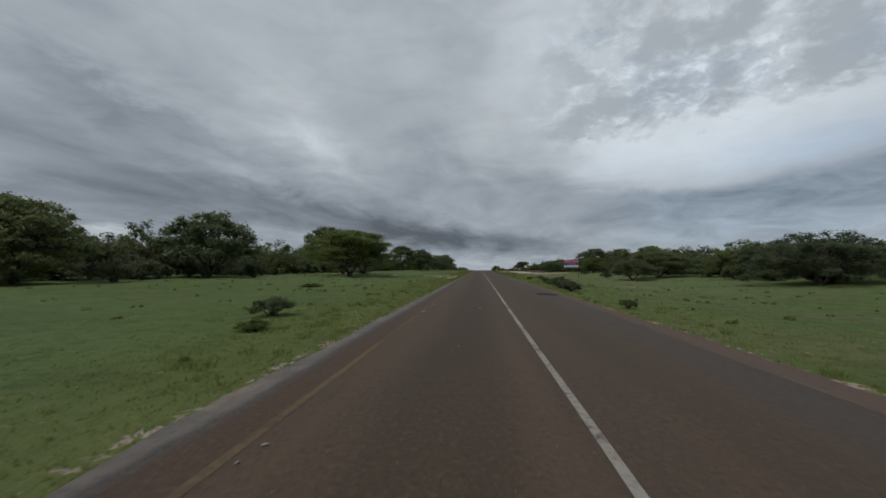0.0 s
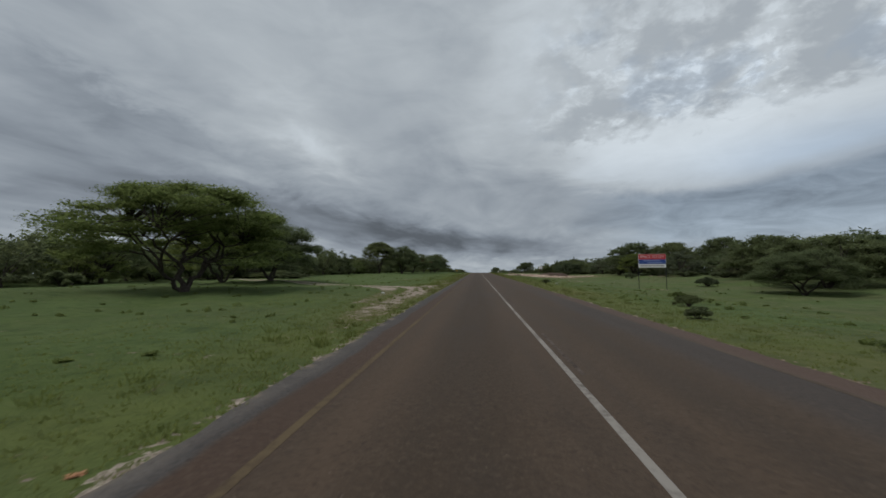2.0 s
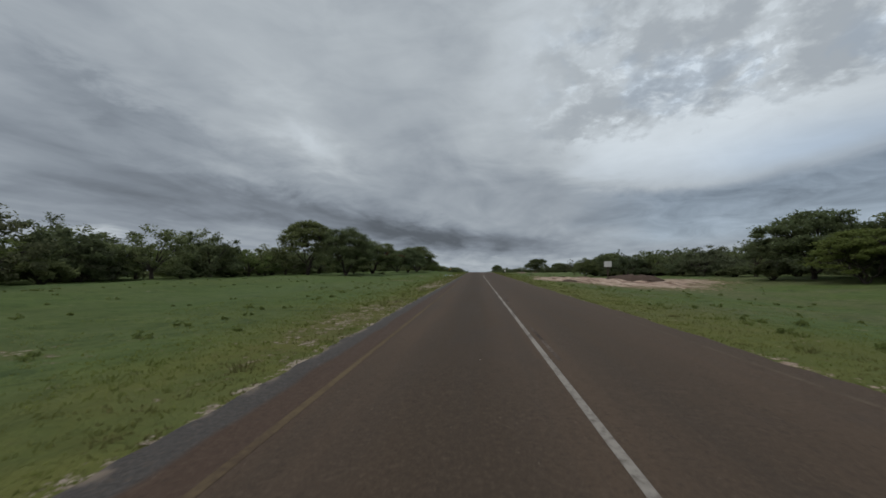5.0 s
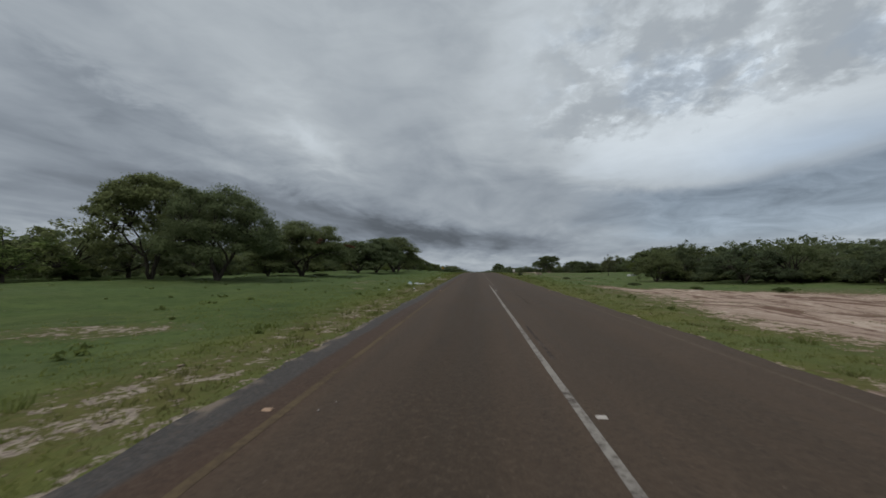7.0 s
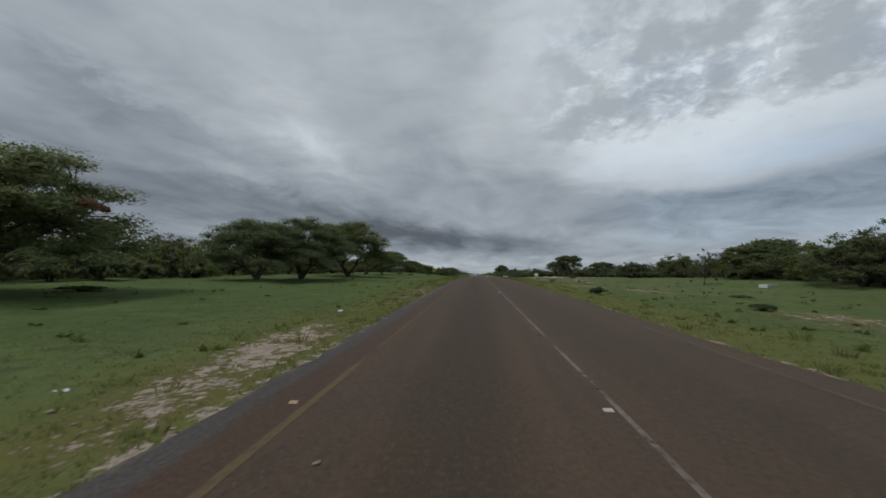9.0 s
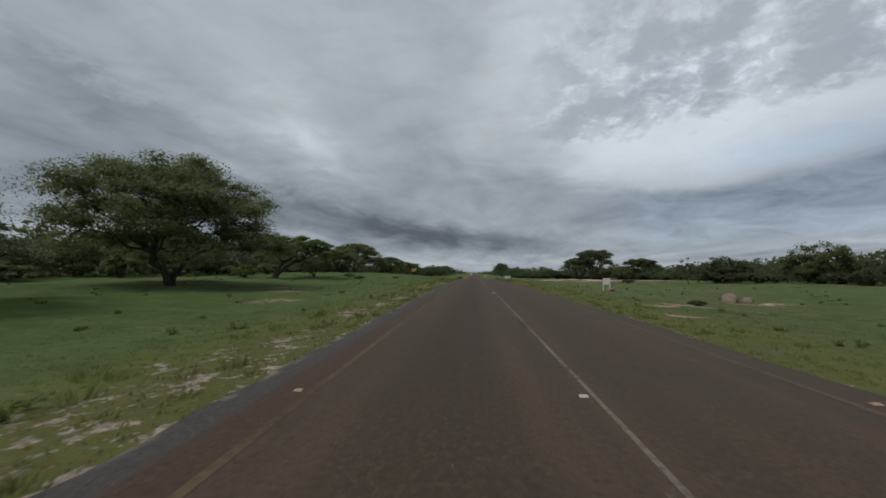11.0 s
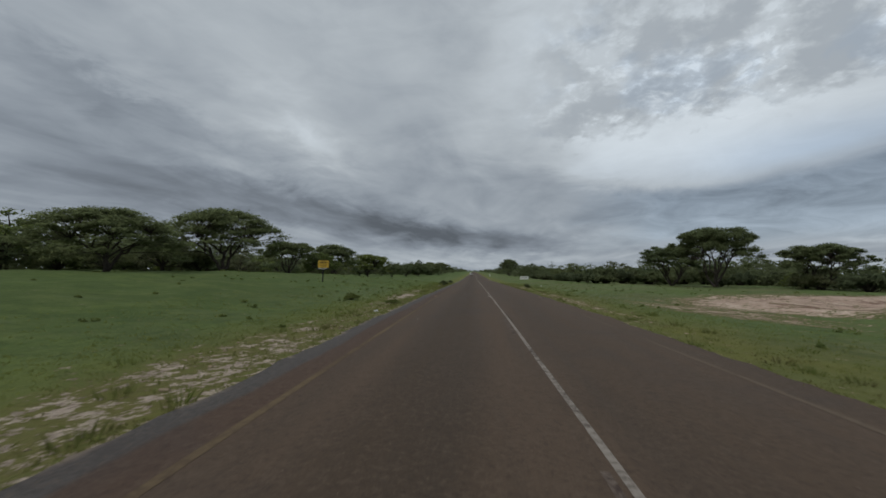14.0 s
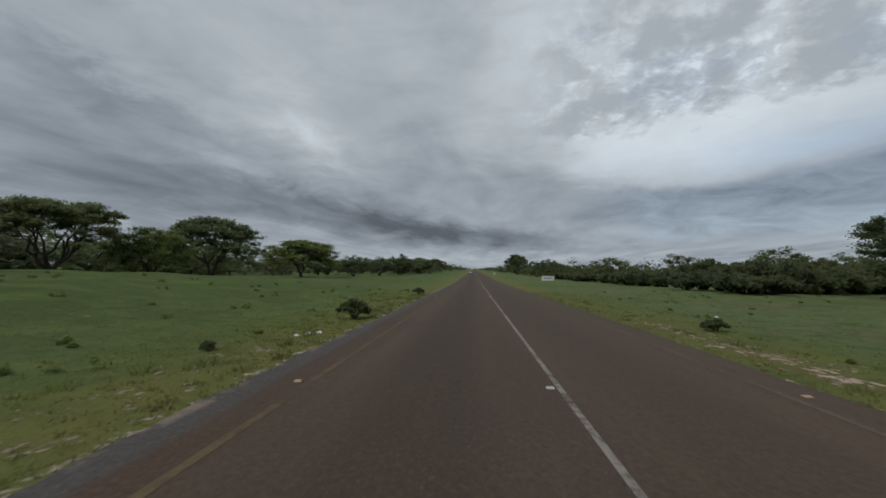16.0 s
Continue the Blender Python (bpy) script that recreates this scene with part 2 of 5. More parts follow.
    rag = n.m("ADD", n.m("MULTIPLY", n.m("SUBTRACT", lobe, 0.5), 1.5), n.m("ADD", n.m("MULTIPLY", n.m("SUBTRACT", clod, 0.5), 1.5), n.m("MULTIPLY", n.m("SUBTRACT", clump, 0.5), 1.7)))
    side = n.m("ABSOLUTE", n.m("ADD", n.m("ADD", x, 0.17), n.m("MULTIPLY", n.m("SUBTRACT", mid, 0.5), 0.35)))
    fringe = n.m("MULTIPLY", n.step(side, 4.62, 4.30), n.step(x, 2.0, -2.0, 0.36, 0.45))
    olive = n.mix(n.step(small, 0.3, 0.7), (0.092, 0.082, 0.032), (0.152, 0.132, 0.056))
    grass = n.mix(n.m("MULTIPLY", n.step(n.m("ADD", sand, n.m("MULTIPLY", rag, 0.5)), 0.10, 0.42), 0.7), grass, olive)
    bare = n.step(n.m("ADD", n.m("MAXIMUM", sand, fringe), rag), 0.46, 0.60)
    tan = n.mix(n.step(small, 0.3, 0.7), (0.245, 0.195, 0.157), (0.450, 0.382, 0.312))
    tan = n.mix(n.m("MULTIPLY", n.step(clump, 0.52, 0.68), 0.7), tan, (0.125, 0.096, 0.072))
    pink = n.mix(n.step(small, 0.3, 0.7), (0.330, 0.238, 0.184), (0.455, 0.352, 0.282))
    # furrow shading put into the colour: dark streaks for troughs, pale for ridges
    furrow_shade = n.noise(n.xyz(n.m("ADD", n.m("MULTIPLY", x, 0.8), n.m("MULTIPLY", y, 0.18)), n.m("MULTIPLY", y, 0.22)), 1.0, 7.0, 0.68, 1.4)
    pink = n.mix(n.m("MULTIPLY", n.step(furrow_shade, 0.50, 0.60), 0.9), pink, (0.150, 0.090, 0.066))
    pink = n.mix(n.m("MULTIPLY", n.step(furrow_shade, 0.47, 0.36), 0.8), pink, (0.560, 0.450, 0.365))
    soil = n.mix(n.step(x, -4.0, 8.0), tan, pink)
    n.plug(b.inputs["Base Color"], n.mix(bare, grass, soil))
    bump(n, b, n.m("ADD", n.m("ADD", small, n.m("MULTIPLY", tuft, 1.5)), n.m("MULTIPLY", tiny, 0.5)), 0.8, 0.10)
    return mat


def make_asphalt():
    mat, n, b = material("worn_brown_asphalt", 0.85, 0.2)
    p = place(n)
    x, y, z = n.split(p)
    lane = n.xyz(x, n.m("MULTIPLY", y, 0.04))
    streak = n.noise(lane, 1.6, 5.0, 0.6)
    stone = n.noise(p, 45.0, 4.0, 0.8)
    chips = n.noise(p, 22.0, 4.0, 0.7)
    patch = n.noise(p, 0.22, 5.0, 0.6)
    base = n.mix(n.step(streak, 0.3, 0.7), (0.060, 0.042, 0.029), (0.083, 0.057, 0.039))
    mid = n.noise(p, 1.2, 5.0, 0.65)
    lanes = n.m("ABSOLUTE", n.m("ADD", x, n.m("MULTIPLY", n.m("SUBTRACT", patch, 0.5), 0.5)))
    # smoother, greyer band between the wheel tracks of each lane
    oil = n.step(n.m("ABSOLUTE", n.m("SUBTRACT", lanes, 1.55)), 0.3, 1.2, 0.6, 0.0)
    oil = n.m("MULTIPLY", oil, n.step(x, -0.5, 0.6, 1.0, 0.45))
    base = n.mix(oil, base, (0.042, 0.030, 0.020))
    drift = n.m("ADD", x, n.m("MULTIPLY", n.m("SUBTRACT", patch, 0.5), 0.5))
    rust = n.m("MULTIPLY", n.step(drift, -3.15, -3.5), 0.85)
    base = n.mix(rust, base, (0.066, 0.041, 0.029))
    base = n.mix(n.m("MULTIPLY", n.step(drift, 3.3, 3.42), n.step(y, 78, 70)), base, (0.094, 0.061, 0.047))
    base = n.mix(n.m("MULTIPLY", n.m("MULTIPLY", n.step(drift, 1.9, 2.8), n.step(drift, 3.5, 3.35)), n.step(y, 90, 60, 0.0, 0.8)), base, (0.055, 0.047, 0.043))
    base = n.mix(n.step(drift, -3.84, -3.98), base, n.mix(n.step(chips, 0.35, 0.7), (0.049, 0.045, 0.043), (0.084, 0.077, 0.072)))
    base = n.mix(n.m("MULTIPLY", n.m("MULTIPLY", n.step(drift, -3.98, -4.16), n.step(y, 62, 40)), n.step(mid, 0.30, 0.60, 0.35, 0.9)), base, (0.150, 0.132, 0.116))
    base = n.mix(n.m("MULTIPLY", n.step(drift, -4.20, -4.34), n.step(mid, 0.48, 0.62)), base, (0.187, 0.151, 0.119))
    base = n.mix(n.m("MULTIPLY", n.step(stone, 0.54, 0.70), 0.55), base, (0.145, 0.110, 0.080))
    base = n.mix(n.m("MULTIPLY", n.step(stone, 0.44, 0.30), 0.45), base, (0.023, 0.018, 0.015))
    base = n.mix(n.m("MULTIPLY", n.step(patch, 0.55, 0.7), 0.35), base, (0.047, 0.039, 0.036))
    grit = n.noise(n.vm("ADD", p, (3.0, 8.0, 0.0)), 14.0, 4.0, 0.75)
    base = n.mix(n.m("MULTIPLY", n.step(grit, 0.52, 0.66), 0.36), base, (0.112, 0.083, 0.060))
    base = n.mix(n.m("MULTIPLY", n.step(grit, 0.47, 0.34), 0.38), base, (0.027, 0.020, 0.015))
    fleck = n.node("ShaderNodeTexVoronoi")
    n.plug(fleck.inputs["Vector"], p)
    fleck.inputs["Scale"].default_value = 9.0
    base = n.mix(n.m("MULTIPLY", n.step(fleck.outputs["Distance"], 0.10, 0.05), n.step(chips, 0.52, 0.62)), base, (0.215, 0.172, 0.138))
    blot = n.noise(n.xyz(n.m("MULTIPLY", x, 0.8), n.m("MULTIPLY", y, 0.35)), 0.9, 3.0, 0.5)
    base = n.mix(n.m("MULTIPLY", n.step(blot, 0.64, 0.76), 0.22), base, (0.024, 0.019, 0.016))
    n.plug(b.inputs["Base Color"], base)
    n.plug(b.inputs["Roughness"], n.step(streak, 0.2, 0.8, 0.78, 0.92))
    bump(n, b, n.m("ADD", stone, chips), 0.5, 0.012)
    return mat


def make_paint(name, col, under, cover):
    mat, n, b = material(name, 0.85, 0.10)
    p = place(n)
    worn = n.step(n.m("ADD", n.m("MULTIPLY", n.noise(p, 9.0, 6.0, 0.75), 0.6), n.m("MULTIPLY", n.noise(p, 0.5, 3.0), 0.4)), 0.5 - cover, 0.62 - cover * 0.4)
    n.plug(b.inputs["Base Color"], n.mix(worn, under, col))
    bump(n, b, n.noise(p, 60.0, 3.0), 0.4, 0.01)
    return mat


def make_leaf(name, dark, light, odd=None):
    mat, n, b = material(name, 0.75, 0.12)
    r = n.node("ShaderNodeNewGeometry").outputs["Random Per Island"]
    o = n.node("ShaderNodeObjectInfo").outputs["Random"]
    c = n.mix(r, dark, light)
    c = n.mix(n.m("MULTIPLY", o, 0.45), c, tuple(k * s for k, s in zip(light, (1.25, 1.1, 0.8))))
    if odd:
        c = n.mix(n.step(r, 0.93, 0.99, 0.0, 0.7), c, odd)
    if odd:
        x, y, z = n.split(place(n))
        dry = n.m("MULTIPLY", n.step(n.m("ABSOLUTE", x), 7.0, 5.2), n.step(y, 50, 75, 0.15, 0.8))
        c = n.mix(n.m("MULTIPLY", dry, n.step(n.noise(place(n), 0.9, 4.0, 0.6), 0.35, 0.65)), c, (0.150, 0.130, 0.060))
    n.plug(b.inputs["Base Color"], c)
    tr = n.node("ShaderNodeBsdfTranslucent")
    n.plug(tr.inputs["Color"], c)
    ms = n.node("ShaderNodeMixShader")
    ms.inputs[0].default_value = 0.70
    out = mat.node_tree.nodes["Material Output"]
    n.t.links.new(b.outputs[0], ms.inputs[1])
    n.t.links.new(tr.outputs[0], ms.inputs[2])
    n.t.links.new(ms.outputs[0], out.inputs[0])
    return mat


def make_bark():
    mat, n, b = material("dark_bark", 0.95, 0.1)
    p = n.node("ShaderNodeTexCoord").outputs["Object"]
    x, y, z = n.split(p)
    rib = n.noise(n.xyz(x, y, n.m("MULTIPLY", z, 0.2)), 9.0, 5.0, 0.7)
    n.plug(b.inputs["Base Color"], n.mix(n.step(rib, 0.3, 0.7), (0.036, 0.030, 0.026), (0.100, 0.084, 0.070)))
    bump(n, b, rib, 0.8, 0.06)
    return mat


GROUND = make_ground()
ASPHALT = make_asphalt()
TAR = (0.051, 0.037, 0.031)
WHITE_LINE = make_paint("worn_white_road_paint", (0.262, 0.240, 0.212), TAR, 0.17)
THIN_LINE = make_paint("thin_white_road_paint", (0.172, 0.146, 0.122), TAR, 0.13)
DULL_LINE = make_paint("dull_white_road_paint", (0.228, 0.204, 0.176), TAR, 0.15)
FAINT_LINE = make_paint("ghost_white_road_paint", (0.135, 0.108, 0.088), TAR, 0.06)
YELLOW_LINE = make_paint("worn_yellow_road_paint", (0.115, 0.085, 0.050), (0.073, 0.052, 0.036), 0.12)
FADED_LINE = make_paint("faded_yellow_road_paint", (0.108, 0.083, 0.060), (0.066, 0.049, 0.038), 0.15)
BARK = make_bark()
LEAF = make_leaf("acacia_leaves", (0.108, 0.136, 0.072), (0.162, 0.196, 0.098))
LEAF_BRIGHT = make_leaf("bright_green_leaves", (0.088, 0.126, 0.046), (0.172, 0.214, 0.076))
LEAF_GREY = make_leaf("grey_green_leaves", (0.088, 0.104, 0.066), (0.155, 0.176, 0.110))
LEAF_DARK = make_leaf("dark_bush_leaves", (0.092, 0.115, 0.067), (0.140, 0.168, 0.090))
BLADES = make_leaf("grass_blades", (0.124, 0.158, 0.046), (0.184, 0.218, 0.068), (0.290, 0.268, 0.130))

# ---------------------------------------------------------------- ground and road


def smooth(v, lo, hi):
    k = np.clip((v - lo) / (hi - lo), 0, 1)
    return k * k * (3 - 2 * k)


def land(x, y):
    """Height of the land above the road."""
    x, y = np.asarray(x, float), np.asarray(y, float)
    left = smooth(-x, 5.0, 34.0) * (0.95 + 0.50 * smooth(y, 310, 350) * (1 - 0.8 * smooth(y, 395, 440))) * (1 - 0.7 * smooth(y, 372, 425))
    right = -0.22 * smooth(x, 5.0, 16.0) + 0.9 * smooth(x, 28, 55) * (1 - smooth(y, 285, 330)) - 0.45 * smooth(x, 15, 38) * smooth(y, 340, 380)
    wave = 0.10 * np.sin(x * 0.31 + 1.3) * np.sin(y * 0.17) + 0.06 * np.sin(x * 0.9 + y * 0.53)
    heap = 0.45 * np.exp(-((x - 20) / 7.0) ** 2 - ((y - 177) / 5.0) ** 2)
    pad = np.exp(-((x - 20) / 10.0) ** 4 - ((y - 180) / 18.0) ** 4)
    heap = heap + pad * (0.12 * np.sin(2.0 * x + 0.35 * y + 1.5 * np.sin(0.15 * y)) + 0.10 * np.sin(0.9 * y - 0.6 * x) + 0.28)
    heap = heap + 0.8 * np.exp(-((x - 26) / 11.0) ** 4 - ((y - 343) / 12.0) ** 4) * (0.12 * np.sin(1.8 * x + 0.3 * y + 1.5 * np.sin(0.15 * y)) + 0.12 * np.sin(0.8 * y - 0.5 * x) + 0.12)
    far_side = smooth(np.abs(x), 6, 25)
    rise = hill(y) * (1 - far_side) + hill(y - 45) * far_side
    return rise + left + right + heap + wave * smooth(np.abs(x), 5.5, 14) - 0.035 - 0.03 * smooth(np.abs(x), 4.6, 6.0)


def height(x, y):
    return float(land(x, y))


# bare sand: x, y, half width, half length, heading in degrees, strength
SAND = [
    (-5.9, 64, 1.0, 7, 3, 0.56), (-6.0, 75.5, 1.0, 7.0, 3, 0.82), (-6.4, 87.4, 1.4, 1.5, 10, 0.80), (-6.5, 86.0, 1.3, 1.1, 0, 0.72), (-6.2, 84.7, 0.9, 0.9, 0, 0.68), (-5.8, 83.8, 0.5, 0.6, 0, 0.62), (-5.1, 82.0, 0.7, 0.7, 0, 0.8), (-20.5, 102, 1.6, 0.8, 40, 0.6), (-23.8, 107.5, 1.4, 0.8, 40, 0.6), (-5.5, 95.2, 1.0, 2.3, 0, 0.6), (-5.4, 100, 1.1, 5, 0, 0.4), (-6.8, 105.5, 1.3, 1.4, 0, 0.66),
    (-5.4, 128, 1.4, 9, 0, 0.41), (-5.4, 152, 1.4, 9, 0, 0.56), (-5.8, 162, 1.2, 5, 0, 0.45), (-5.4, 173, 1.3, 12, 0, 0.38), (-11.5, 168.5, 2.4, 1.6, 20, 0.48), (-13.5, 205.5, 2.2, 1.0, 20, 0.6),
    (-5.3, 196, 1.1, 10, 0, 0.4), (-5.7, 187.5, 1.3, 4, 0, 0.46), (-5.6, 211.5, 0.95, 5.0, 4, 0.68), (-5.3, 208.3, 0.9, 1.6, 0, 0.5), (-5.4, 232, 1.4, 12, 0, 0.36), (-13.5, 201.2, 0.35, 3.2, 45, 0.7), (-10.9, 191.2, 0.5, 2.4, 20, 0.6),
    (-5.4, 252, 1.4, 12, 0, 0.4), (-5.7, 263.8, 1.0, 1.8, 0, 0.52), (-5.5, 266.6, 0.5, 1.0, 0, 0.6), (-5.55, 267.8, 0.4, 0.5, 0, 0.85), (-5.4, 272, 0.6, 1.8, 0, 0.6), (-11.8, 270, 1.8, 1.6, 15, 0.56), (-14.5, 277, 1.6, 1.6, 0, 0.5), (-5.4, 276, 1.2, 9, 0, 0.36), (-6.2, 290, 0.6, 6, 3, 0.66), (-5.3, 294, 1.2, 9, 0, 0.45), (-5.5, 305, 1.5, 8, 0, 0.6), (-17.5, 284.5, 2.4, 1.8, 10, 0.55),
    (-5.4, 322, 1.4, 11, 0, 0.47), (-5.4, 337, 1.4, 7, 0, 0.3), (-5.4, 366, 1.4, 9, 0, 0.2), (-5.9, 345.5, 0.9, 4.5, 0, 0.78), (-6.2, 354, 1.2, 4, 0, 0.55), (-5.4, 384, 1.4, 8, 0, 0.2),
    (19, 178, 10.5, 19, 0, 1.3), (29, 186, 9, 15, 0, 1.1), (12.5, 188, 3.2, 10.5, 10, 0.95), (11, 166, 2.2, 6, 20, 0.75), (9.5, 172, 2.6, 8, 0, 0.95), (7.2, 170.5, 1.0, 4, 0, 0.55), (4.35, 164.2, 0.35, 1.0, 0, 0.9),
    (27, 343, 9, 12, 0, 1.0), (18, 343, 6, 8, -15, 0.8), (36, 346, 8, 10, 0, 0.9), (20, 331, 5, 4, 10, 0.56), (11, 338, 2.4, 8, 10, 0.5), (15, 323, 3, 4, 0, 0.4), (5.2, 305, 0.8, 14, 0, 0.42), (6.0, 316, 0.9, 1.8, 0, 0.55),
    (5.15, 343, 0.7, 14, 0, 0.46), (5.3, 370, 0.7, 10, 0, 0.46), (14, 246, 9, 3, 5, 0.5), (8.0, 268.9, 0.6, 1.2, 80, 0.75), (10.5, 270.8, 3.0, 1.2, 10, 0.62), (6.6, 264, 0.9, 0.6, 0, 0.7), (18, 277, 4, 1.2, 10, 0.7), (12, 283, 3, 2, 20, 0.4),
    (20, 97, 4, 2, 10, 0.42), (13, 112, 4, 2, 80, 0.4), (16, 52, 6, 2, 15, 0.4), (14, 30, 5, 1.6, -10, 0.4), (20, 125, 6, 3, 0, 0.45), (14, 222, 5, 4, 60, 0.42),
    (44, 152, 0.6, 7, 20, 0.8), (47, 153, 0.6, 7, 10, 0.8), (-13, 120, 3, 1.5, 0, 0.4), (-14, 46, 3, 2, 0, 0.3),
]
# the two wheel ruts of the dirt track that joins the road
RUTS = [
    [(-75, 137), (-54.7, 122), (-29.7, 102.5), (-23.0, 97.2), (-16.6, 92.0), (-13.5, 89.0), (-11.9, 87.2), (-10.3, 84.9), (-9.2, 80.5), (-8.2, 75), (-7.4, 66)],
    [(-74, 139.5), (-42.2, 114.6), (-28.3, 103.9), (-22.2, 99.2), (-16.8, 94.5), (-12.8, 90.6), (-10.6, 88.2), (-8.9, 86.2), (-7.8, 84.4), (-7.0, 81.5), (-6.4, 75), (-5.9, 66)],
]


def sandy(x, y):
    s = np.zeros(np.shape(x))
    for rut in RUTS:
        for (ax, ay), (bx, by) in zip(rut, rut[1:]):
            d = math.hypot(bx - ax, by - ay)
            ux, uy = (bx - ax) / d, (by - ay) / d
            t = np.clip((x - ax) * ux + (y - ay) * uy, 0, d)
            q = np.hypot(x - ax - t * ux, y - ay - t * uy)
            wide = 0.40 + 0.28 * smooth(-(ay + by) / 2, -90, -84)
            firm = 1.45 if by > 78 else (0.66 if rut is RUTS[1] else 0.4)
            s = np.maximum(s, firm * np.exp(-(q / wide) ** 4))
    for cx, cy, hw, hl, turn, k in SAND:
        c, q = math.cos(radians(turn)), math.sin(radians(turn))
        u, v = (x - cx) * c + (y - cy) * q, -(x - cx) * q + (y - cy) * c
        s = np.maximum(s, k * np.exp(-((u / hw) ** 2 + (v / hl) ** 2) ** 1.5))
    return s


def mesh_object(name, verts, faces, mat, parent=None, smooth_faces=False):
    me = bpy.data.meshes.new(name)
    me.from_pydata(verts, [], faces)
    me.materials.append(mat)
    if smooth_faces:
        me.shade_smooth()
    ob = new(name, me)
    ob.parent = parent
    return ob


def part(name, bm, mat, parent, label=""):
    me = bpy.data.meshes.new(name)
    bm.to_mesh(me)
    bm.free()
    me.materials.append(mat)
    ob = new(name, me)
    ob.parent = parent
    return tagged(ob, label)


def spread(stops):
    """Coordinates with a step that changes from stretch to stretch."""
    out = [stops[0][0]]
    for end, step in stops[1:]:
        n = max(1, round(abs(end - out[-1]) / step))
        a = out[-1]
        out += [a + (end - a) * (i + 1) / n for i in range(n)]
    return np.array(out)


gx = spread([(-2500,), (-600, 190), (-150, 30), (-60, 5), (-25, 1.2), (-4.2, 0.5), (4.2, 2.1), (25, 0.5), (60, 1.2), (150, 5), (600, 30), (2500, 190)])
gy = spread([(-400,), (-40, 30), (-2, 2), (60, 1.0), (112, 0.4), (410, 1.0), (520, 3), (800, 14), (4000, 200)])
X, Y = np.meshgrid(gx, gy)
Z = land(X, Y)
nx, ny = len(gx), len(gy)
gi = np.arange(nx * ny).reshape(ny, nx)
quads = np.stack([gi[:-1, :-1], gi[:-1, 1:], gi[1:, 1:], gi[1:, :-1]], -1).reshape(-1, 4)
ground = mesh_object("ground", np.stack([X, Y, Z], -1).reshape(-1, 3).tolist(), quads.tolist(), GROUND, smooth_faces=True)
for key, val in (("sand", sandy(X, Y)), ("verge", 1 - smooth(np.abs(np.abs(X) - 4.6), 0.6, 4.6))):
    at = ground.data.attributes.new(key, "FLOAT", "POINT")
    at.data.foreach_set("value", val.reshape(-1).astype(np.float32))
tagged(ground, "green savanna grassland with bare patches of pinkish sand", "ground", kind="structure")

# road: a thin slab with a crumbling edge
ry = spread([(-60,), (-4, 4), (400, 0.35), (600, 2), (1490, 30)])


def ragged(seed, n, size):
    r = np.random.default_rng(seed)
    a = r.normal(0, 1, n)
    k = np.exp(-np.linspace(-2, 2, 15) ** 2)
    b = np.convolve(a, k / k.sum(), "same")[:n] * 2.2
    return (0.5 * a + b) * size


el_ = -4.38 + ragged(1, len(ry), 0.05)
er_ = 4.02 + 0.14 * smooth(ry, 230, 330) + ragged(2, len(ry), 0.05)
rv, rf = [], []
for i, yy in enumerate(ry):
    h = float(hill(yy))
    rv += [(el_[i] - 0.08, yy, h - 0.10), (el_[i], yy, h - 0.012), (-3.6, yy, h), (0, yy, h + 0.012), (3.6, yy, h), (er_[i], yy, h - 0.012), (er_[i] + 0.08, yy, h - 0.10)]
    if i:
        o = 7 * i
        rf += [(o - 7 + k, o - 6 + k, o + 1 + k, o + k) for k in range(6)]
road = tagged(mesh_object("road", rv, rf, ASPHALT), "straight two-lane road of worn brown asphalt with crumbling edges", "road", kind="structure")


def stripe(name, x0, x1, y0, y1, mat, label, step=2.0, wob=0.006, z=0.015):
    n = max(2, int((y1 - y0) / step))
    w = ragged(int(abs(x0) * 100 + abs(y0)), n + 1, wob)
    v, f = [], []
    for i in range(n + 1):
        yy = y0 + (y1 - y0) * i / n
        crown = float(hill(yy)) + 0.012 * (1 - min(abs(x0), 3.6) / 3.6)
        v += [(x0 + w[i], yy, crown + z - 0.012), (x1 + w[i] * 0.7, yy, crown + z - 0.012)]
        if i:
            f.append((2 * i - 2, 2 * i - 1, 2 * i + 1, 2 * i))
    ob = mesh_object(name, v, f, mat, parent=road)
    return tagged(ob, label)


stripe("centre_line", -0.052, 0.052, -30, 193.0, WHITE_LINE, "solid white centre line, slightly worn")
stripe("centre_line", 0.295, 0.362, 188.5, 296, THIN_LINE, "solid white centre line, worn thin")
stripe("centre_line", 0.286, 0.370, 296, 1485, DULL_LINE, "solid dull white centre line, slightly worn")
stripe("edge_line", -3.395, -3.285, -30, 1485, YELLOW_LINE, "faded yellow edge line")
stripe("edge_line", 3.34, 3.44, -30, 1485, FADED_LINE, "thin worn tan edge line")
# the old broken line, half erased, 4 m long every 11.4 m
for far in [78.6 + 11.38 * k for k in range(-2, 10)] + [274.4 + 11.38 * k for k in range(-6, 6)]:
    stripe("ghost_line", 0.165, 0.245, far - 4.1, far, FAINT_LINE, "half-erased old white dash", 0.7, 0.008)


CRACK = plain("old_crack", (0.040, 0.030, 0.024), 0.95, 0.05)
SEAM = plain("black_tar_seam", (0.020, 0.016, 0.014), 0.95, 0.05)
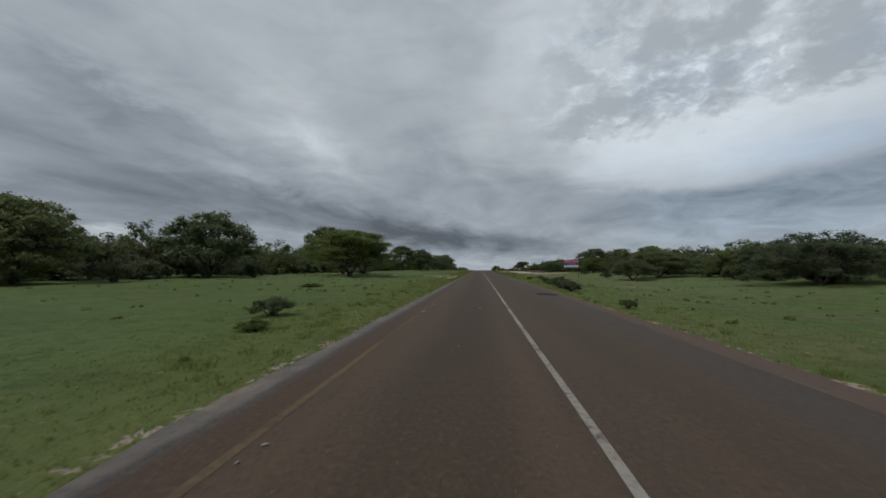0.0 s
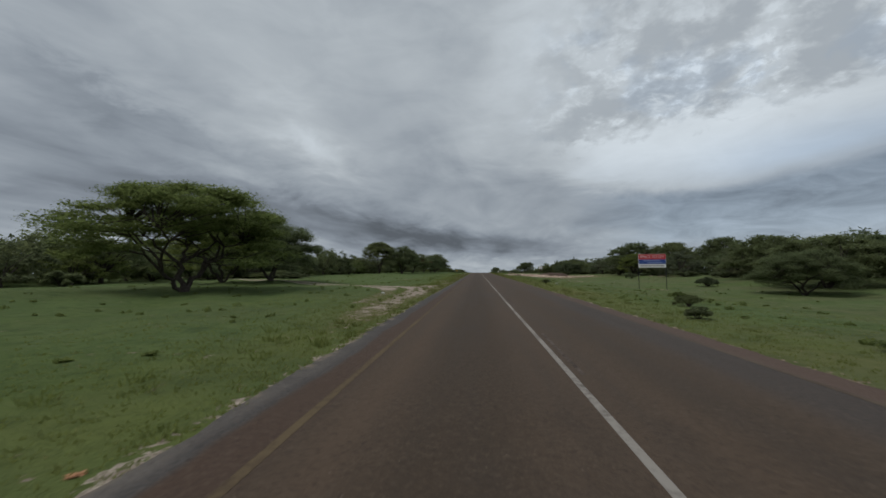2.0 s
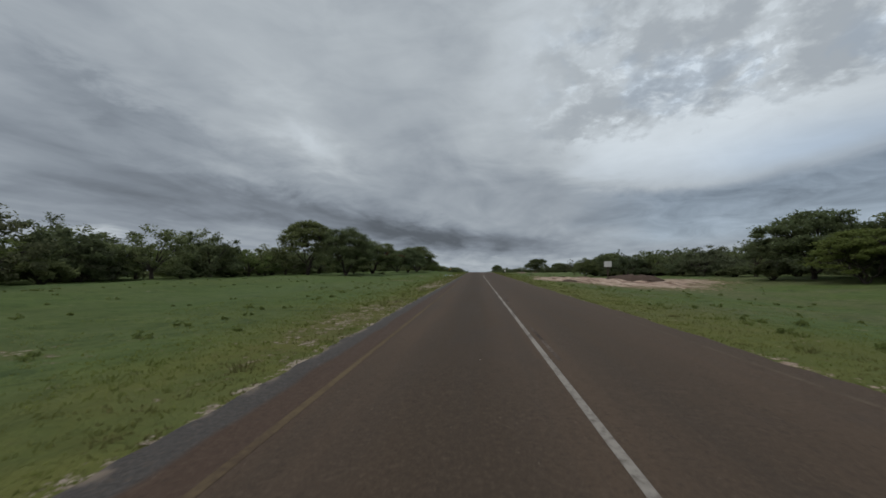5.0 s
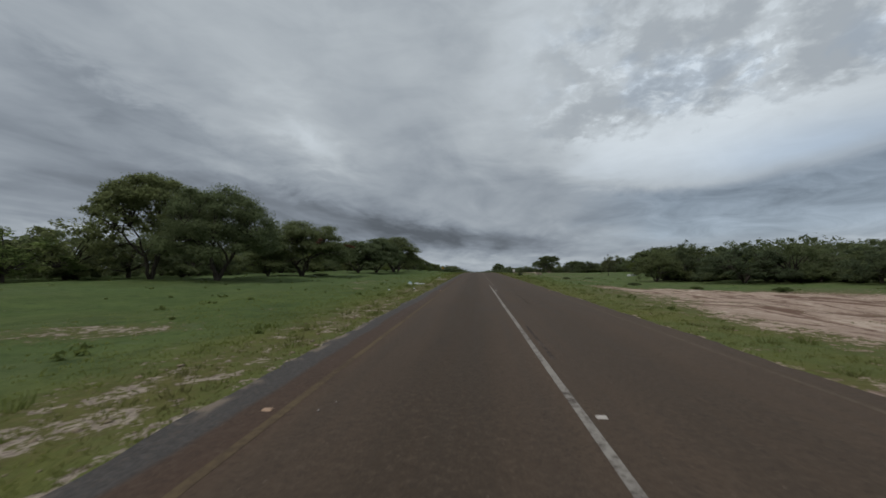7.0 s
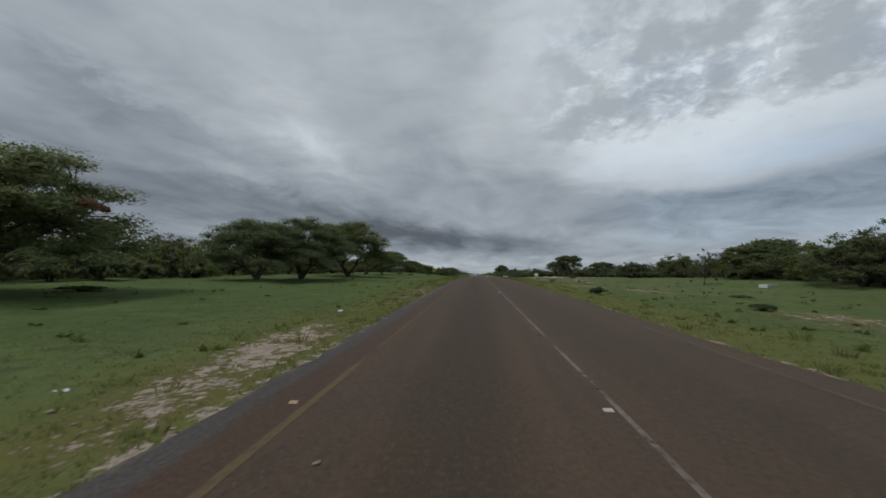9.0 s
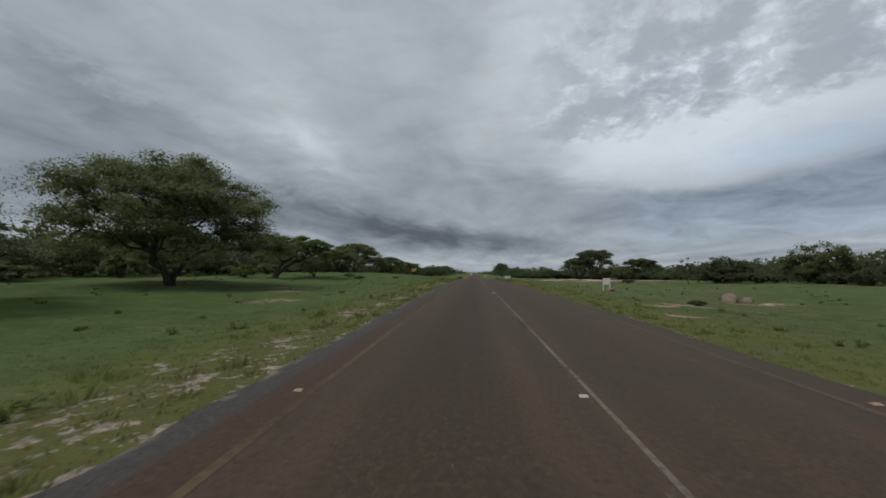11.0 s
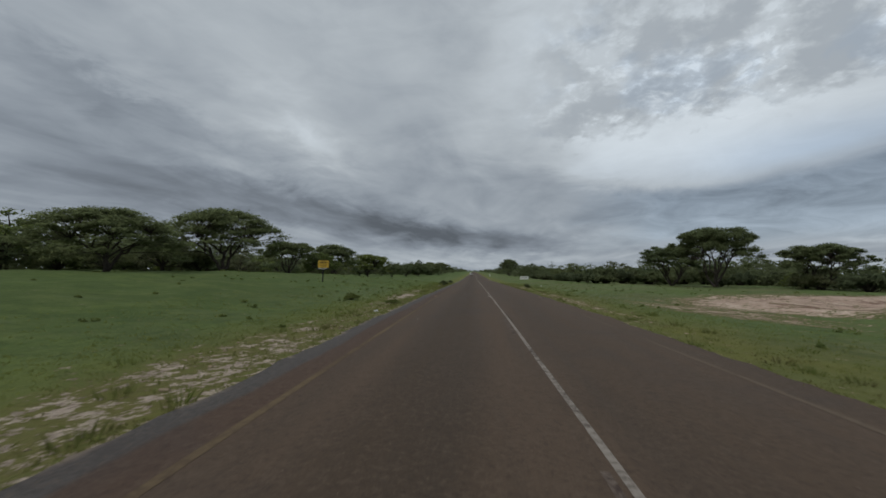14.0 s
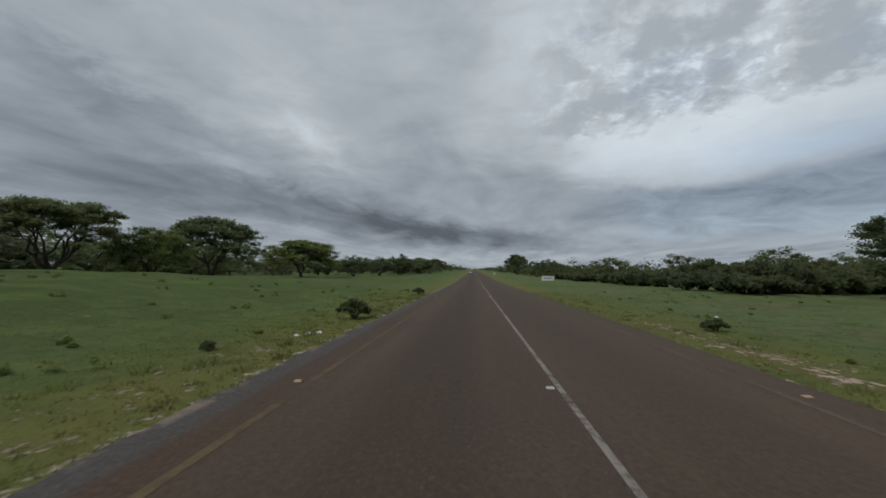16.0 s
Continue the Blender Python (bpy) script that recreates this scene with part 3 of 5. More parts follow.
for x0, x1, y0, y1 in ((0.42, 0.435, 284.6, 286.0), (0.43, 0.445, 286.3, 287.4), (0.42, 0.436, 287.8, 289.4), (0.41, 0.426, 296.4, 298.2), (0.42, 0.438, 298.5, 301.5),
                       (0.43, 0.452, 307.3, 313), (0.425, 0.445, 316, 319.5), (0.40, 0.42, 330, 333), (0.395, 0.412, 334.2, 338)):
    stripe("tar_seam", x0, x1, y0, y1, SEAM, "black tar seam along the centre line", 0.3, 0.012, 0.0145)
for x0, y0, y1 in ((1.25, 176, 183), (1.31, 186, 192), (1.95, 190, 198), (2.0, 201, 206), (1.7, 88, 92)):
    stripe("crack", x0, x0 + 0.006, y0, y1, CRACK, "thin dark crack in the asphalt", 0.5, 0.05, 0.014)
PATCH_EDGE = [(2.05, 26.1), (2.5, 25.2), (3.3, 24.5), (3.62, 24.9), (3.45, 25.8), (2.9, 26.5), (2.4, 26.6)]
patch_ring = [(x, y, float(hill(y)) + 0.004) for x, y in PATCH_EDGE]
tagged(mesh_object("tar_patch", patch_ring, [tuple(range(len(patch_ring)))], SEAM, parent=road), "dark bitumen repair patch")

import functools

# ---------------------------------------------------------------- trees


def tube(verts, faces, pts, radii, sides=6):
    """Append a tapered tube along pts."""
    start = len(verts)
    side = Vector((1, 0.3, 0.1)).normalized()
    for i, (p, r) in enumerate(zip(pts, radii)):
        a, b = pts[max(0, i - 1)], pts[min(len(pts) - 1, i + 1)]
        d = (Vector(b) - Vector(a)).normalized()
        u = d.cross(side).normalized()
        w = d.cross(u)
        for k in range(sides):
            t = 2 * math.pi * k / sides
            q = Vector(p) + (u * math.cos(t) + w * math.sin(t)) * r
            verts.append(tuple(q))
        if i:
            o = start + i * sides
            for k in range(sides):
                j = (k + 1) % sides
                faces.append((o - sides + k, o - sides + j, o + j, o + k))


def bend(a, b, r, sag=0.12, n=6, wob=0.05):
    """A crooked limb from a to b that leaves steeply and levels out."""
    a, b = Vector(a), Vector(b)
    d = (b - a).length
    out = []
    for i in range(n):
        t = i / (n - 1)
        p = a.lerp(b, t)
        p.z += math.sin(t * math.pi) * sag * d
        if 0 < i < n - 1:
            p += Vector((r.normal(), r.normal(), r.normal())) * wob * d * 0.6
        out.append(p)
    return out


def leaf_cloud(r, centres, radii, thick, count, size, flat=0.5, slim=1.0, rim=0.9):
    """Small bent leaf sprigs strewn through flattened pads."""
    n = len(centres)
    idx = np.repeat(np.arange(n), count)
    m = len(idx)
    d = r.normal(0, 1, (m, 3))
    d /= np.linalg.norm(d, axis=1)[:, None]
    deep = (r.random(m) ** 0.5 * np.where(r.random(m) < 0.12, 1.22, 1.0))[:, None]
    d *= deep
    rad = np.asarray(radii)[idx]
    pos = np.asarray(centres)[idx] + d * np.stack([rad, rad, rad * thick], 1)
    ax = r.normal(0, 1, (m, 3))
    ax[:, 2] *= flat
    ax /= np.linalg.norm(ax, axis=1)[:, None]
    up = r.normal(0, 1, (m, 3)) + np.array([0, 0, 1.2])
    sd = np.cross(ax, up)
    sd /= np.linalg.norm(sd, axis=1)[:, None] + 1e-6
    # coarse sprays within, fine feathery sprigs along the rim
    ln = size * (0.6 + 0.9 * r.random(m))[:, None] * (1.5 - rim * deep)
    wd = ln * slim * (0.36 + 0.22 * r.random(m))[:, None]
    drop = np.array([0, 0, -1.0]) * ln * 0.15
    v = np.stack([pos - ax * ln * 0.5 - sd * wd * 0.3, pos + sd * wd * 0.7, pos + ax * ln * 0.5 + drop], 1).reshape(-1, 3)
    f = np.arange(3 * m).reshape(-1, 3)
    return v, f


def array_mesh(name, v, f, mat):
    me = bpy.data.meshes.new(name)
    v = np.asarray(v, np.float32)
    f = np.asarray(f, np.int32)
    me.vertices.add(len(v))
    me.vertices.foreach_set("co", v.reshape(-1))
    me.loops.add(f.size)
    me.loops.foreach_set("vertex_index", f.reshape(-1))
    me.polygons.add(len(f))
    me.polygons.foreach_set("loop_start", np.arange(0, f.size, f.shape[1], dtype=np.int32))
    me.update(calc_edges=True)
    me.validate()
    me.materials.append(mat)
    return me


def tree_kind(seed, style, leaf, grain=1.0):
    """A tree 10 m high with a crown 7 m in radius: trunk mesh and crown mesh."""
    r = np.random.default_rng(seed)
    v, f = [], []
    n_pad = {"umbrella": 150, "dome": 160, "round": 130, "sparse": 60, "parasol": 150, "leaning": 130}[style]
    pads, rads = [], []
    lean = 3.9 if style == "leaning" else 0.0
    for i in range(n_pad):
        t = (i + 0.5) / n_pad
        ang = i * 2.39996 + r.normal(0, 0.35)
        k = min(1.05, math.sqrt(t) * (0.90 + 0.12 * r.normal()))
        lump = 0.45 * math.sin(ang * 3 + seed) + 0.3 * math.sin(ang * 5 + 2 * seed)
        if style == "umbrella":
            top = 9.6 - 3.9 * k ** 2.3 + lump * k
            z = top - (r.choice(4, p=(0.42, 0.26, 0.20, 0.12)) + 0.35 * r.random()) * (1.0 + 0.25 * k)
        elif style in ("parasol", "leaning"):
            top = 9.6 - 2.6 * k ** 2.6 + 0.7 * lump * k
            z = top - (r.random() ** 1.4) * (2.4 + 1.2 * k)
        elif style == "dome":
            top = 9.5 - 4.6 * k ** 2.6 + lump * k
            bot = 1.7 + 1.9 * (1 - k)
            z = bot + (top - bot) * r.random() ** 0.6
        elif style == "round":
            top = 9.5 - 5.6 * k ** 2.4 + lump * k
            bot = 1.0 + 0.9 * (1 - k)
            z = bot + (top - bot) * r.random() ** 0.65
        else:
            top = 9.7 - 4.0 * k ** 1.6
            z = top - r.random() * 5.5
            k *= 0.85
        pads.append((math.cos(ang) * k * 6.7 + lean, math.sin(ang) * k * 6.7, z))
        rads.append((0.75 + 0.75 * r.random()) * {"sparse": 0.75, "umbrella": 1.34, "dome": 1.25}.get(style, 1.0))
    # a few stems leave the root together, lean apart and split into limbs
    low = {"umbrella": 4.6, "dome": 3.8, "round": 2.8, "sparse": 4.0, "parasol": 5.6, "leaning": 5.4}[style]
    n_stem = {"umbrella": 3, "dome": 3, "round": 4, "sparse": 1, "parasol": 4, "leaning": 2}[style]
    tube(v, f, [(0, 0, -0.6), (0, 0, 0.0), (0, 0, 0.35)], [0.46, 0.34, 0.24], 9)
    limbs = []
    for i in range(n_stem):
        a = i * 2 * math.pi / n_stem + r.normal(0, 0.45)
        rr = 0.7 + 1.1 * r.random()
        fork = Vector((math.cos(a) * rr + 0.55 * lean, math.sin(a) * rr, 1.7 + 1.0 * r.random() + 0.3 * lean))
        w = (0.145 + 0.07 * r.random()) * (1.7 if lean else 1.0)
        stem = bend((math.cos(a) * 0.12, math.sin(a) * 0.12, 0.1), fork, r, 0.02, 5, 0.07)
        tube(v, f, stem, [w * 1.15, w, w * 0.92, w * 0.86, w * 0.8], 7)
        for j in range(3 if n_stem > 1 else 6):
            b = a + (j - 1) * 0.75 + r.normal(0, 0.25) if n_stem > 1 else j * 1.05 + r.normal(0, 0.2)
            q = 2.0 + 2.6 * r.random()
            end = Vector((math.cos(b) * q + lean, math.sin(b) * q, low + 1.8 * r.random()))
            pts = bend(fork, end, r, 0.06, 6, 0.08)
            tube(v, f, pts, [w * 0.72 * (1 - 0.13 * k) for k in range(6)], 5)
            limbs.append(pts)
    for p in pads:
        best = min((q for l in limbs for q in l[1:]), key=lambda q: (Vector(p) - q).length + 0.8 * max(0, q.z - p[2]))
        tube(v, f, bend(best, p, r, 0.06, 4, 0.08), [0.075, 0.055, 0.038, 0.022], 3)
    trunk = bpy.data.meshes.new("trunk")
    trunk.from_pydata(v, [], f)
    trunk.shade_smooth()
    trunk.materials.append(BARK)
    count = {"umbrella": 165, "dome": 170, "round": 150, "sparse": 90, "parasol": 185, "leaning": 185}[style]
    lv, lf = leaf_cloud(r, pads, rads, {"umbrella": 0.34, "dome": 0.52, "round": 0.7, "sparse": 0.55, "parasol": 0.48, "leaning": 0.42}[style], int(count * (1.2 if grain < 0.9 else 1.0) / grain ** 2), 0.38 * grain, 0.38, 0.82 if grain < 0.9 else 1.0)
    return trunk, array_mesh("crown", lv, lf, leaf)


def bush_kind(seed, leaf, n_pad=22, count=58, size=0.26):
    """A shrub 1 m high and 1 m in radius."""
    r = np.random.default_rng(seed)
    v, f, pads, rads = [], [], [], []
    for i in range(n_pad):
        a, t = i * 2.39996 + r.normal(0, 0.3), (i + 0.5) / n_pad
        rr = math.sqrt(t) * 0.85 * (0.85 + 0.2 * r.random())
        z = 0.12 + (0.78 - 0.45 * t ** 1.4) * (0.35 + 0.65 * r.random())
        pads.append((math.cos(a) * rr, math.sin(a) * rr, z))
        rads.append(0.16 + 0.14 * r.random())
        tube(v, f, bend((r.normal(0, 0.05), r.normal(0, 0.05), -0.05), pads[-1], r, 0.1, 4, 0.06), [0.022, 0.016, 0.010, 0.005], 3)
    stems = bpy.data.meshes.new("stems")
    stems.from_pydata(v, [], f)
    stems.materials.append(BARK)
    lv, lf = leaf_cloud(r, pads, rads, 0.75, count, size, 1.0)
    return stems, array_mesh("foliage", lv, lf, leaf)


def plant(name, meshes, names, x, y, r, h, turn, label, category, group="", sink=0.0, unit=(7.0, 10.0)):
    root = new(name)
    for me, nm in zip(meshes, names):
        c = new(nm, me)
        c.parent = root
    root.matrix_world = pose(x, y, height(x, y) - sink, 0, 0, turn) @ Matrix.Diagonal((r / unit[0], r / unit[0], h / unit[1], 1))
    return tagged(root, label, category, group)


KIND_SEEDS = {
    "umbrella": [(11, LEAF), (12, LEAF_BRIGHT)],
    "dome": [(21, LEAF), (22, LEAF)],
    "round": [(31, LEAF_DARK), (32, LEAF), (33, LEAF_BRIGHT)],
    "leaning": [(47, LEAF_BRIGHT)],
    "sparse": [(41, LEAF_GREY)],
    "parasol": [(45, LEAF), (46, LEAF)],
}


@functools.lru_cache(maxsize=None)
def kind_of(style, k, grain):
    """The finer the grain, the smaller and more numerous the leaves."""
    seed, leaf = KIND_SEEDS[style][k % len(KIND_SEEDS[style])]
    return tree_kind(seed, style, leaf, grain)


WORDS = {
    "umbrella": "flat-topped umbrella acacia with a spreading green crown",
    "dome": "broad acacia tree with a domed dark green crown",
    "round": "dense rounded bushveld tree with foliage near the ground",
    "parasol": "open umbrella acacia with a thin flat crown on bare spreading limbs",
    "leaning": "flat-topped acacia leaning over on a curved dark trunk",
    "sparse": "thin open thorn tree with sparse grey-green foliage",
}
# style, variant, x, y, crown radius, height
TREES = [
    ("dome", 0, -45.5, 35, 6.0, 8.9), ("dome", 1, -43, 59.3, 7.4, 10.6), ("umbrella", 1, -26.4, 78, 9.0, 9.4), ("dome", 1, -30, 99.4, 7.2, 9.0),
    ("umbrella", 0, -54.0, 136, 8.6, 15.8), ("dome", 1, -31.0, 203, 7.3, 11.2), ("umbrella", 0, -40.5, 204.5, 7.4, 12.8), ("dome", 1, -30.2, 224.2, 8.7, 9.6), ("round", 1, -35, 222, 4.0, 5.6),
    ("dome", 0, -29.0, 252.6, 7.2, 7.8), ("dome", 1, -26.5, 260.2, 6.8, 9.2), ("dome", 0, -26.2, 280.4, 8.8, 11.0), ("dome", 1, -46, 306, 6.0, 7.6), ("umbrella", 1, -33.5, 94, 6.5, 8.2), ("leaning", 0, -29.6, 304.8, 5.9, 6.0), ("round", 1, -27.2, 313.5, 3.4, 5.0),
    ("umbrella", 0, -36.2, 353, 6.5, 6.2), ("umbrella", 0, -38.3, 374.5, 8.7, 9.2), ("dome", 1, -57, 350, 6.4, 8.6), ("parasol", 0, -37.3, 394, 5.6, 6.5),
    ("umbrella", 0, -34.7, 411.7, 6.3, 7.8), ("umbrella", 1, -31, 430.8, 6.6, 6.6), ("round", 2, -33.0, 400, 4.4, 4.9), ("round", 1, -29, 455, 4.6, 5.2), ("round", 1, -27, 473, 5.0, 5.4),
    ("umbrella", 0, -26, 500, 5.0, 5.8), ("dome", 1, -25, 545, 6.5, 7.5), ("dome", 1, -27, 640, 9, 9.5),
    ("dome", 0, 22.3, 584, 7.4, 11.5), ("dome", 1, 46, 174, 8.2, 10.2), ("dome", 0, 54, 167, 7.5, 9.6), ("umbrella", 1, 43, 163, 5.0, 6.4),
    ("round", 0, 42, 56, 8.0, 7.2), ("dome", 1, 39, 96, 7.4, 6.4), ("dome", 0, 30.5, 88, 4.6, 4.6), ("dome", 0, 60.6, 154, 6.6, 10.0), ("dome", 0, 47, 117, 6.5, 7.8), ("round", 1, 52, 86, 7.0, 7.6), ("round", 0, 48, 74, 6.0, 6.6), ("round", 1, 50, 40, 7.0, 7.0),
    ("round", 0, 36, 218, 6.0, 5.4), ("round", 0, 46, 204, 5.5, 5.0), ("round", 1, 29, 229, 4.2, 5.4), ("dome", 1, 53.5, 285, 8.0, 7.6), ("round", 0, 44, 255, 6.5, 6.8), ("round", 1, 38, 236, 6.0, 6.4),
    ("sparse", 0, 34, 270, 2.4, 6.2), ("sparse", 0, 47, 256, 4.0, 8.4), ("sparse", 0, 33.4, 316.6, 2.4, 4.6), ("round", 0, 43, 324, 5.0, 5.0), ("round", 1, 50, 312, 5.5, 6.4),
    ("parasol", 0, 39, 387, 6.8, 10.2), ("parasol", 1, 36.8, 397, 6.6, 7.8), ("parasol", 0, 52.4, 383, 6.0, 7.2),
]
roadside = {}
for i, (style, k, x, y, r, h) in enumerate(TREES):
    grain = 0.7 if abs(x) < 32 and y < 320 else (1.5 if y > 405 or abs(x) > 42 else 1.0)
    roadside[x, y] = plant("acacia_tree" if style != "round" else "bush_tree", kind_of(style, k, grain), ("trunk", "crown"), x, y, r, h, 0 if style == "leaning" else (i * 77) % 360, WORDS[style], "tree", "roadside trees")

DEAD_LEAF = make_leaf("dead_brown_leaves", (0.105, 0.062, 0.048), (0.170, 0.100, 0.074))
dv, df = leaf_cloud(np.random.default_rng(5), [(-22.6 + 0.42 * k, 223.6, 8.9 - 0.13 * k) for k in range(4)] + [(-25.0, 218.0, 8.9), (-24.6, 217.8, 9.3)], [0.5, 0.55, 0.45, 0.3, 0.4, 0.35], 0.5, 150, 0.26)
dead = new("dead_branch", array_mesh("dead_branch", dv, df, DEAD_LEAF))
dead.parent = roadside[-30.2, 224.2]
bpy.context.view_layer.update()
dead.matrix_parent_inverse = roadside[-30.2, 224.2].matrix_world.inverted()
tagged(dead, "withered reddish-brown branch")

# lower woods behind the roadside trees
R = np.random.default_rng(8)


def light_tree(seed, leaf, n_pad, count, size):
    """A simpler bushveld tree for the woods, 10 m high and 7 m in radius."""
    r = np.random.default_rng(seed)
    v, f, pads, rads = [], [], [], []
    for i in range(n_pad):
        a, t = i * 2.39996 + r.normal(0, 0.4), (i + 0.5) / n_pad
        k = math.sqrt(t)
        top = 9.2 - 4.2 * k ** 2.4 + 0.6 * math.sin(a * 3 + seed) * k
        z = 0.6 + (top - 0.6) * r.random() ** 0.6
        pads.append((math.cos(a) * k * 6.2, math.sin(a) * k * 6.2, z))
        rads.append(0.9 + 0.9 * r.random())
        if i % 4 == 0:
            tube(v, f, bend((0, 0, 1.2), pads[-1], r, 0.08, 4, 0.05), [0.16, 0.12, 0.08, 0.03], 3)
    tube(v, f, [(0, 0, -0.5), (0.1, 0, 1.0), (0, 0, 2.2)], [0.36, 0.3, 0.24], 6)
    trunk = bpy.data.meshes.new("trunk")
    trunk.from_pydata(v, [], f)
    trunk.materials.append(BARK)
    lv, lf = leaf_cloud(r, pads, rads, 0.6, count, size, rim=0.55)
    return trunk, array_mesh("crown", lv, lf, leaf)


MID_KINDS = [light_tree(51, LEAF, 56, 62, 0.51), light_tree(52, LEAF_DARK, 56, 62, 0.51), light_tree(53, LEAF_GREY, 54, 60, 0.51), light_tree(54, LEAF, 56, 62, 0.51), light_tree(55, LEAF_BRIGHT, 54, 60, 0.51)]
FAR_KINDS = [light_tree(56, LEAF, 36, 60, 0.66), light_tree(57, LEAF_DARK, 36, 60, 0.66), light_tree(58, LEAF, 36, 60, 0.66)]
for kinds, near, deep, count, lo in ((MID_KINDS, 47, 12, 62, 4.6), (FAR_KINDS, 62, 26, 48, 6.0)):
    for side in (-1, 1):
        for i in range(count):
            y = -15 + 480 * (i + R.random()) / count
            x = side * (near + deep * R.random())
            h = (lo + 3.0 * R.random()) * (0.62 if side > 0 and 290 < y < 410 else 1.0)
            plant("bush_tree", kinds[R.integers(len(kinds))], ("trunk", "crown"), x, y, h * (0.75 + 0.4 * R.random()), h, 360 * R.random(),
                  "dark green bushveld tree in the woodland edge", "tree", "woodland edge trees")
# crown radius and height of single trees that stand out in the woods
for x, y, r, h in [(-49, 130, 6, 9.0), (-46, 141, 4.5, 6.6), (-48, 262, 4.2, 7.0), (-52, 234, 6, 7.6), (-54, 268, 6, 7.6), (-57, 165, 6, 8.5), (-53, 185, 7, 9.8), (-56, 225, 6.5, 8.5), (-52, 57, 5.5, 9.6), (-56, 48, 5, 8.6), (-51, 95, 7, 9.0), (-58, 115, 6, 8.5), (-52, 150, 6, 9.2), (-55, 160, 6.5, 9.5), (-50, 170, 6, 8.6), (-49, 182, 6, 8.8), (45, 208.5, 3.8, 5.2), (44, 198, 5, 6.2), (42, 217.5, 4.6, 6.6), (34, 231, 3.6, 7.0), (58, 128, 6, 8), (62, 250, 6, 8), (-57, 84, 6, 7.5), (-62, 98, 6, 8), (-47, 342, 4, 4.6), (-52, 356, 4.5, 5), (-47, 364, 4, 4.2), (-49, 380, 4.5, 4.8), (-46, 392, 4, 4.2), (-44, 404, 4.5, 4.6), (-50, 370, 5, 5.2), (-42, 418, 4.5, 4.6)]:
    plant("bush_tree", MID_KINDS[int(x + y) % 4], ("trunk", "crown"), x, y, r, h, 37 * y, "tall dark green bushveld tree rising from the woodland edge", "tree", "woodland edge trees")
plant("acacia_tree", kind_of("sparse", 0, 1.0), ("trunk", "crown"), -50, 336, 4.5, 9.5, 0, WORDS["sparse"], "tree", "roadside trees")
for side in (-1, 1):
    for i in range(26):
        y = 470 + 220 * (i + R.random()) / 26
        x = side * (27 + 22 * R.random())
        h = 5.0 + 3.0 * R.random()
        plant("bush_tree", FAR_KINDS[R.integers(3)], ("trunk", "crown"), x, y, h * (0.75 + 0.4 * R.random()), h, 360 * R.random(),
              "dark green bushveld tree farther along the road", "tree", "woodland edge trees")

# the woods close up behind the first trees
for side, label in ((-1, "dense dark bushveld woods behind the roadside trees"), (1, "dense dark bushveld woods behind the grass verge")):
    cs, rs = [], []
    for i in range(800):
        x, y = side * (56 + 40 * R.random() ** 1.3), -25 + 510 * R.random()
        top = (3.0 + 3.6 * R.random()) * (0.7 if side > 0 and y > 290 else 1.0)
        for k in range(3):
            cs.append((x + R.normal(0, 1.2), y + R.normal(0, 1.5), height(x, y) + top * (0.15 + 0.4 * k)))
            rs.append(1.5 + 0.9 * R.random())
    wv, wf = leaf_cloud(R, cs, rs, 0.7, 36, 0.78, rim=0.5)
    tagged(new("woods", array_mesh("woods", wv, wf, LEAF_DARK)), label, "woods", kind="stuff")

# far woods down to the horizon, across the end of the road too
cs, rs = [], []
for i in range(150):
    x, y = 150 * (R.random() - 0.5), 1500 + 60 * R.random()
    cs.append((x, y, height(x, y) + 1.0 + 4.5 * R.random()))
    rs.append(3.0 + 2.0 * R.random())
for i in range(700):
    d = 520 + 1500 * R.random() ** 1.5
    side = -1 if i % 2 else 1
    x = side * (24 + (20 + 0.25 * d) * R.random() ** 1.5)
    top = 3.0 + 4.5 * R.random()
    for k in range(5):
        cs.append((x + R.normal(0, 3.0), d + R.normal(0, 3.0), height(x, d) + top * (0.25 + 0.7 * R.random())))
        rs.append(2.0 + 1.5 * R.random())
fv, ff = leaf_cloud(R, cs, rs, 0.6, 26, 1.5)
tagged(new("far_woods", array_mesh("far_woods", fv, ff, LEAF_DARK)), "distant dark green bushveld woods along the road", "woods", kind="stuff")

BUSHES = [bush_kind(61, LEAF_DARK), bush_kind(62, LEAF), bush_kind(63, LEAF_BRIGHT)]
